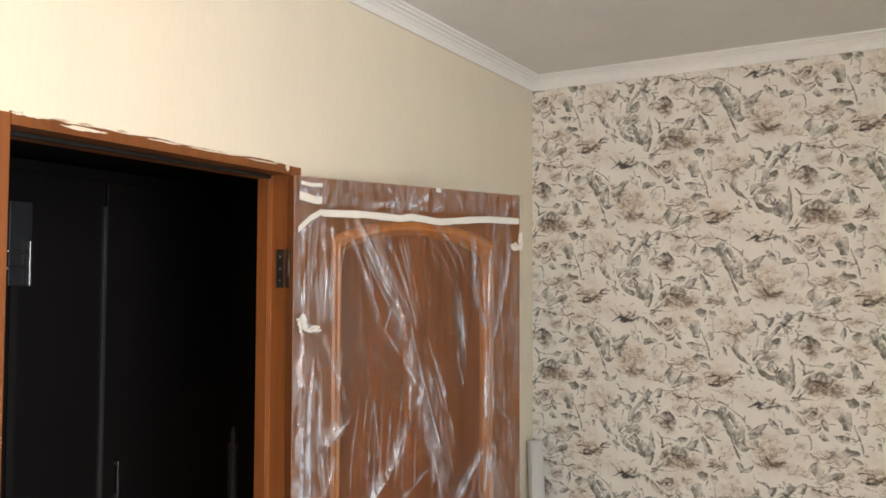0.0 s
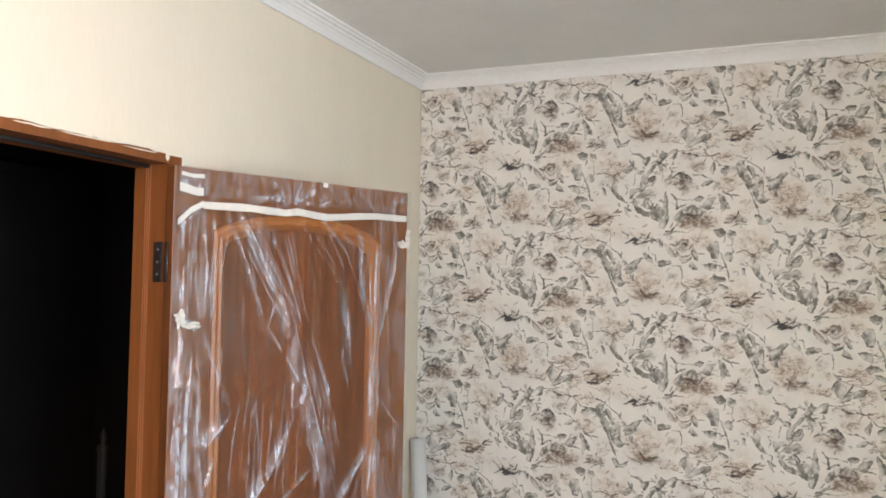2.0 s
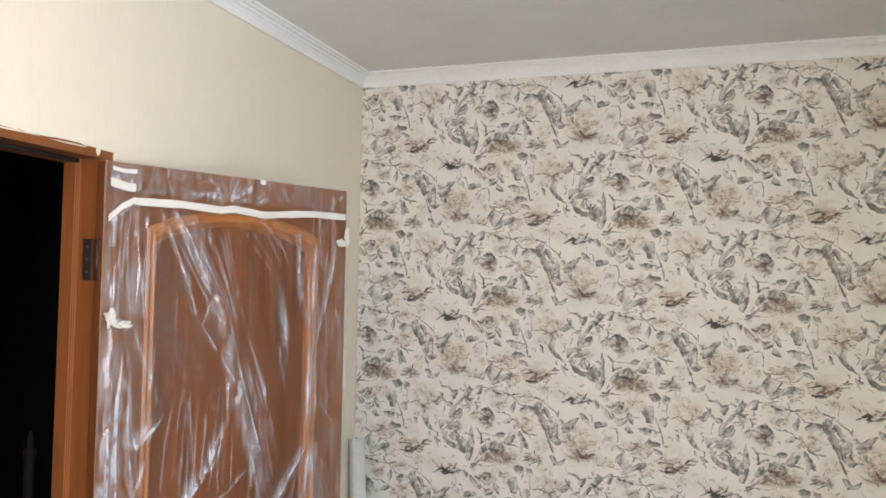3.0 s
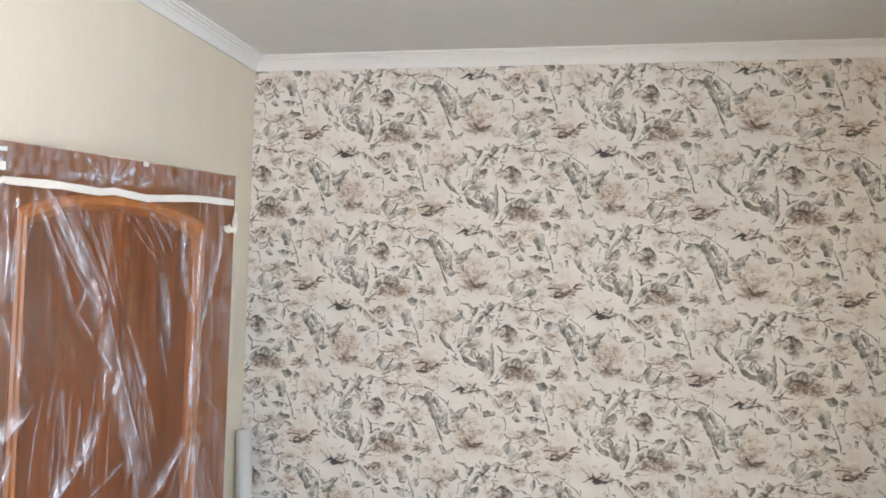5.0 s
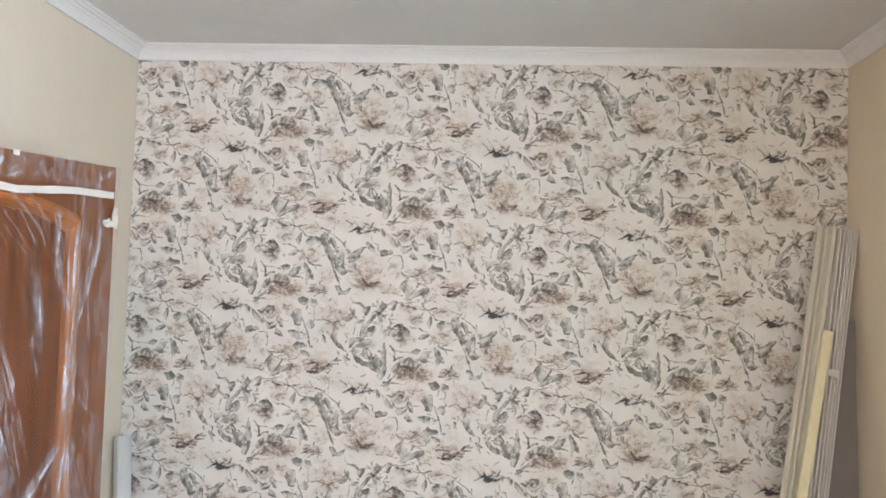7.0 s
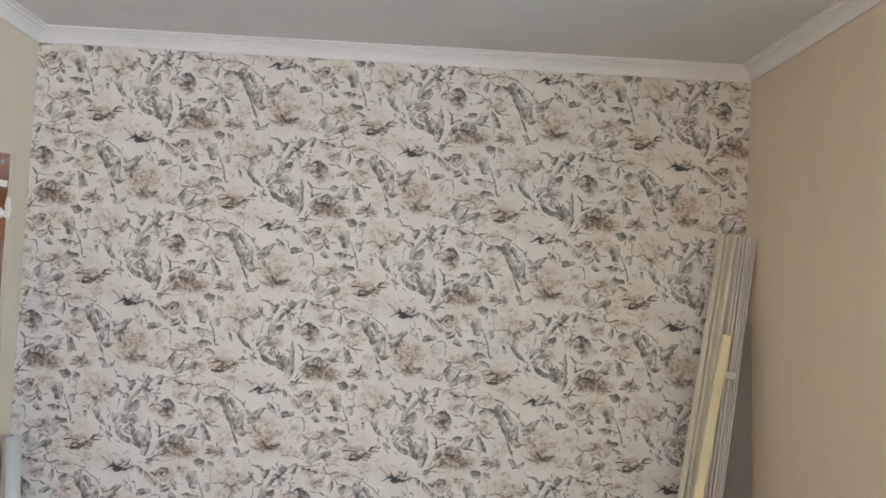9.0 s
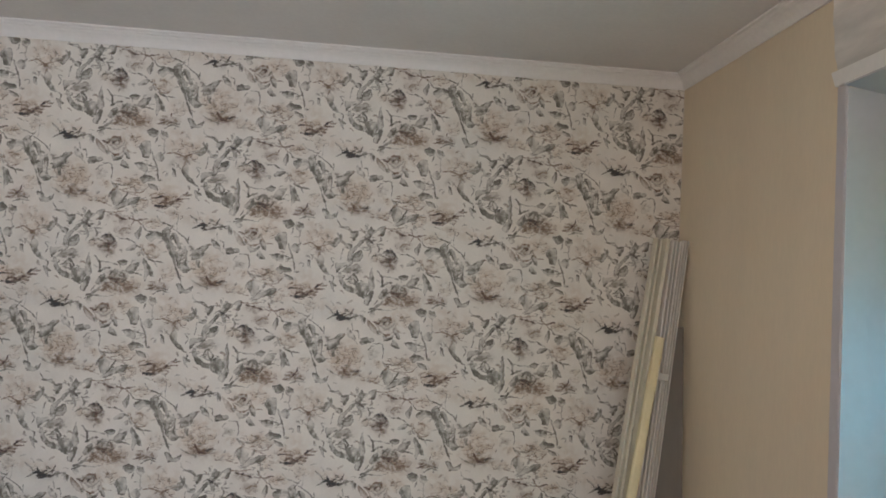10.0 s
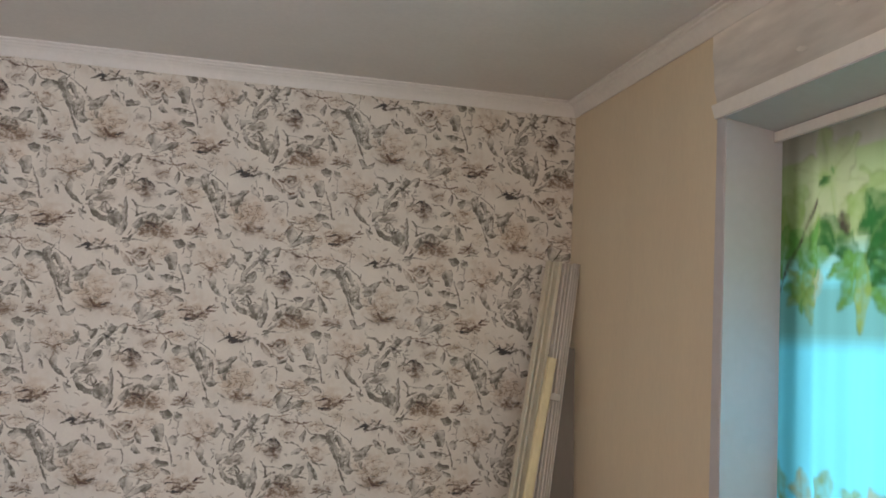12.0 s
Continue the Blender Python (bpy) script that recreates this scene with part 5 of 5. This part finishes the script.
# pale ground at the top that fades into the blue, under a denser heading band
down = (np.arange(fab.ny) * fab.step)[:, None, None]
w_ = np.clip((0.44 - down) / 0.14, 0, 1)
fab.c = fab.c * (1 - w_) + np.array((0.28, 0.36, 0.18)) * w_
w_ = np.clip((0.085 - down) / 0.012, 0, 1)
fab.c = fab.c * (1 - w_) + np.array((0.36, 0.35, 0.29)) * w_
# dusky green band: shade of the window bar behind, put into the print
w_ = np.clip((0.60 - down) / 0.05, 0, 1) * np.clip((down - 0.40) / 0.04, 0, 1)
fab.c = fab.c * (1 - 0.8 * w_) + 0.8 * np.array((0.12, 0.29, 0.24)) * w_
for base in (0.0, 0.52, 1.04):
    b = lambda y: y - base
    for k in range(5):
        fl(b(-1.30 - 0.05 * k), 2.02 - 0.05 * (k % 2), 40 + 30 * k, 0.20, 0.11, OLIVE, 0.55)
    for a in (10, 75, 130, 200, 260, 320):
        ca, sa = math.cos(radians(a)), math.sin(radians(a))
        fl(b(-1.369 - 0.075 * ca), 2.085 - 0.075 * sa, a, 0.16, 0.10, PALE, 0.95)
        fab.line([fp(b(-1.369), 2.085), fp(b(-1.369 - 0.11 * ca), 2.085 - 0.11 * sa)], 0.003, LIME, 0.6)
    fab.smudge(*fp(b(-1.37), 2.085), 0.035, 0.03, LIME, 0.8)
    fl(b(-1.355), 2.078, 160, 0.05, 0.022, DEEP)
    fl(b(-1.385), 2.105, 60, 0.03, 0.012, GREEN)
    fl(b(-1.21), 1.985, 70, 0.17, 0.12, OLIVE, 0.8)
    fl(b(-1.19), 1.90, 100, 0.16, 0.10, GREEN, 0.85)
    fl(b(-1.26), 1.90, 60, 0.15, 0.09, GREEN, 0.85)
    fl(b(-1.33), 1.89, 95, 0.18, 0.09, GREEN, 0.9)
    fl(b(-1.39), 1.93, 60, 0.14, 0.09, DEEP, 0.8)
    fl(b(-1.43), 1.96, 75, 0.07, 0.032, BARK, 0.9)
    fl(b(-1.45), 1.90, 30, 0.10, 0.06, DEEP, 0.8)
    fl(b(-1.57), 1.95, 55, 0.21, 0.13, DEEP, 0.9)
    fl(b(-1.60), 1.86, 35, 0.18, 0.10, GREEN, 0.9)
    fab.line([fp(b(-1.325), 2.03), fp(b(-1.26), 1.93), fp(b(-1.20), 1.84), fp(b(-1.14), 1.765)], 0.012, BARK, 0.95)
    for a, ll, tone in ((60, 0.20, GREEN), (95, 0.20, LIME), (125, 0.17, GREEN), (35, 0.18, DEEP), (160, 0.15, GREEN), (-10, 0.18, DEEP), (-50, 0.2, DEEP)):
        ca, sa = math.cos(radians(a)), math.sin(radians(a))
        fl(b(-1.508 - 0.5 * ll * ca), 1.874 - 0.5 * ll * sa, a, ll, 0.065, tone, 0.95)
        fab.line([fp(b(-1.508), 1.874), fp(b(-1.508 - ll * ca), 1.874 - ll * sa)], 0.003, LIME, 0.6)
    for a in range(0, 360, 45):
        fl(b(-1.262 - 0.035 * math.cos(radians(a))), 1.80 - 0.035 * math.sin(radians(a)), a, 0.08, 0.045, LIME if a % 90 else GREEN, 0.8)
    fl(b(-1.29), 1.745, 80, 0.10, 0.04, LIME, 0.7)
    fl(b(-1.33), 1.80, 110, 0.10, 0.05, PALE, 0.7)
    for k in range(6):
        fl(b(-1.18 - 0.09 * k), 1.27 - 0.02 * (k % 2), 60 + 25 * k, 0.14, 0.07, (LIME, PALE, OLIVE)[k % 3], 0.7)
        fl(b(-1.16 - 0.09 * k), 1.12, 40 + 35 * k, 0.18, 0.09, (GREEN, LIME, DEEP)[k % 3], 0.85)

# the ink has bled into the weave
for k in range(3):
    fab.c = (fab.c + np.roll(fab.c, 1, 0) + np.roll(fab.c, -1, 0) + np.roll(fab.c, 1, 1) + np.roll(fab.c, -1, 1)) / 5
M_FABRIC = print_material("printed_voile", 0.8, 0.2, 900)
n, l = M_FABRIC.node_tree.nodes, M_FABRIC.node_tree.links
p = n["Principled BSDF"]
tl_, ad = n.new("ShaderNodeBsdfTranslucent"), n.new("ShaderNodeMixShader")
l.new(p.inputs["Base Color"].links[0].from_socket, tl_.inputs[0])
ad.inputs[0].default_value = 0.7
l.new(p.outputs[0], ad.inputs[1])
l.new(tl_.outputs[0], ad.inputs[2])
l.new(ad.outputs[0], n["Material Output"].inputs[0])


def fabric_place(y, z):
    return RX + 0.008 + 0.006 * np.sin(y * 38) * np.clip((CZ1 - z) * 2, 0.1, 1) + 0.003 * np.sin(y * 91 + 1), y, z


curtain = printed("curtain", np.linspace(CY0, CY1, 320), np.linspace(CZ0, CZ1, 320), fabric_place, lambda y, z: fab.rough(CY1 - y, CZ1 - z), M_FABRIC)
tagged(curtain, "translucent turquoise curtain printed with green leaves and blossom", "curtain")


# ---- long mouldings leaning in the corner ----
def leaning(low, high, twist=0.0):
    """A pose with z from low to high."""
    low, high = Vector(low), Vector(high)
    zax = (high - low).normalized()
    xax = (Vector((1, 0, 0)) - zax * zax.x).normalized()
    m = Matrix((xax, zax.cross(xax), zax)).transposed().to_4x4()
    return Matrix.Translation(low) @ m @ Matrix.Rotation(radians(twist), 4, "Z"), (high - low).length


def stick(name, outline, low, high, mat, label, category="moulding", twist=0.0, group=""):
    m, long = leaning(low, high, twist)
    bm = prism(bmesh.new(), outline, Matrix.Identity(4), long)
    ob = part(name, bm, mat)
    ob.matrix_world = m
    return tagged(ob, label, category, group)


def fluted(w, d, ridges):
    """A moulding's section: a flat back and a front with rounded ridges."""
    pts = [(0, 0), (w, 0)]
    for i in range(ridges):
        a, b = w * (1 - i / ridges), w * (1 - (i + 1) / ridges)
        pts += [(a, -d * 0.15), (a * 0.75 + b * 0.25, -d), (a * 0.35 + b * 0.65, -d), (b + 0.0016, -d * 0.15)]
    return pts


M_RIBBED = surface("aged_white_plastic", (0.72, 0.68, 0.62), 0.5, 40, 0.06, 0.06)
M_IVORY = surface("ivory_plastic", (0.70, 0.665, 0.54), 0.45, 40, 0.05, 0.05)
G = "mouldings leaning in the corner"
LOW = (2.335, -0.33)
stick("moulding", fluted(0.036, 0.022, 2), (LOW[0], LOW[1], 0.004), (2.672, -0.06, 1.925), M_IVORY, "long ivory plastic moulding leaning in the corner", group=G)
stick("moulding", fluted(0.030, 0.020, 1), (LOW[0] + 0.042, LOW[1] - 0.004, 0.004), (2.710, -0.064, 1.926), M_IVORY, "long ivory plastic moulding leaning in the corner", group=G)
stick("moulding", fluted(0.042, 0.030, 3), (LOW[0] + 0.105, LOW[1] + 0.008, 0.004), (2.738, -0.060, 1.918), M_RIBBED, "long white ribbed moulding leaning in the corner", group=G)
stick("moulding", fluted(0.030, 0.026, 3), (LOW[0] + 0.150, LOW[1] + 0.008, 0.004), (2.776, -0.075, 1.920), M_RIBBED, "long white ribbed moulding leaning in the corner", group=G)
stick("cream_strip", [(0, 0), (0.036, 0), (0.036, -0.010), (0.030, -0.014), (0.006, -0.014), (0, -0.010)], (2.330, -0.43, 0.004), (2.660, -0.152, 1.545), M_CREAM, "shorter cream yellow plastic strip on the mouldings")
# tape round the bundle
m, long = leaning((LOW[0], LOW[1], 0.004), (2.672, -0.06, 1.925))
bm = bmesh.new()
add_box(bm, (0.070, -0.040, 1.425), (0.132, 0.006, 1.452), 0.003)
tape = part("tape_band", bm, M_TAPE)
tape.matrix_world = m
tagged(tape, "pale tape wrapped round the leaning mouldings", "tape")
# grey board behind the mouldings
gb = stick("grey_board", [(0, 0), (0.132, 0), (0.132, -0.012), (0, -0.012)], (2.622, -0.300, 0.004), (2.659, -0.091, 1.585), M_BOARD, "grey-brown board leaning behind the mouldings", "board")

# ---- paper roll in the west corner ----
m, long = leaning((0.135, -0.16, 0.002), (0.036, -0.055, 1.036))
bm = bmesh.new()
rings = []
turns, per = 3.2, 26
for k in range(int(turns * per) + 1):
    a = 2 * math.pi * k / per
    r = 0.034 - 0.0022 * k / per
    rings.append([bm.verts.new((r * math.cos(a - 1.9), r * math.sin(a - 1.9), z)) for z in (0, long * 0.5, long)])
for ra, rb in zip(rings, rings[1:]):
    for k in range(2):
        bm.faces.new((ra[k], rb[k], rb[k + 1], ra[k + 1]))
bmesh.ops.recalc_face_normals(bm, faces=bm.faces[:])
roll = part("paper_roll", bm, M_PAPER, None, "", smooth=True)
roll.matrix_world = m
so = roll.modifiers.new("thick", "SOLIDIFY")
so.thickness = 0.0008
tagged(roll, "off-white paper roll standing in the corner", "paper roll")

# ---- the unlit hall: its gloom is put into near-black colours ----
M_POST = surface("hall_grey_dimmed", (0.055, 0.055, 0.055), 0.5, 40, 0.1)
coat_stand = thing("coat_stand", "slim grey turned coat stand post in the hall", "coat stand", Matrix.Translation((-0.9, -0.865, 0)))
bm = bmesh.new()
prev = None
for r, z in ((0.13, 0.0), (0.13, 0.02), (0.03, 0.05), (0.018, 0.10), (0.018, 1.03), (0.022, 1.045), (0.022, 1.06), (0.009, 1.07), (0.012, 1.095), (0.006, 1.12), (0.001, 1.13)):
    ring = [bm.verts.new((r * math.cos(2 * math.pi * k / 16), r * math.sin(2 * math.pi * k / 16), z)) for k in range(16)]
    if prev:
        for k in range(16):
            bm.faces.new((prev[k], prev[(k + 1) % 16], ring[(k + 1) % 16], ring[k]))
    else:
        bm.faces.new(ring[::-1])
    prev = ring
part("post", bm, M_POST, coat_stand, smooth=True)
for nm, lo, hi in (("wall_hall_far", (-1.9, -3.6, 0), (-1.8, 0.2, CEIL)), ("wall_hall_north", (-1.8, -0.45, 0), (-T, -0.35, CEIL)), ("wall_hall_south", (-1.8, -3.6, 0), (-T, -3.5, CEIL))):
    solid(nm, lo, hi, M_DARK, "plain wall of the unlit hall, coloured near black for its gloom")
wardrobe = thing("wardrobe", "dark brown hall wardrobe with steel edge strips", "wardrobe", Matrix.Translation((-1.35, -1.65, 0)))
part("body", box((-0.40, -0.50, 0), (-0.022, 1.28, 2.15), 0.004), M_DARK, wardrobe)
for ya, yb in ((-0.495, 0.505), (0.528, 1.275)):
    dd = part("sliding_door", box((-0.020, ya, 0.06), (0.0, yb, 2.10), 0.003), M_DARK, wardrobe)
    if ya > 0:
        hb = bmesh.new()
        add_box(hb, (0.002, ya + 0.055, 0.835), (0.022, ya + 0.067, 0.850), 0.003)
        add_box(hb, (0.002, ya + 0.055, 0.965), (0.022, ya + 0.067, 0.980), 0.003)
        add_box(hb, (0.018, ya + 0.053, 0.830), (0.027, ya + 0.069, 0.985), 0.004)
        part("handle", hb, M_STEEL, dd, "steel bow handle")
part("edge_strip", box((-0.010, 0.506, 0.06), (0.012, 0.524, 2.0), 0.003), M_POST, wardrobe, "dull steel edge strip")
coat_hook = thing("coat_hook", "steel coat hook rail on a pale board", "hook", Matrix.Translation((-0.90, -1.79, 1.68)))
# a pale board, its colour dimmed to suit the dark hall
part("board", box((-0.02, -0.035, 0.0), (0.0, 0.042, 0.26), 0.003), surface("hall_board_dimmed", (0.022, 0.022, 0.024), 0.5, 30, 0.05), coat_hook, "pale grey backing board dimmed for the unlit hall")
for zz in (0.05, 0.10):
    part("hook", box((0.002, -0.05, zz), (0.018, 0.03, zz + 0.008), 0.002), M_STEEL, coat_hook)
part("rail", box((0.004, 0.02, 0.0), (0.02, 0.03, 0.14), 0.003), M_STEEL, coat_hook)
part("post", box((-0.03, -0.012, -1.68), (-0.022, 0.012, 0.0)), M_DARK, coat_hook)
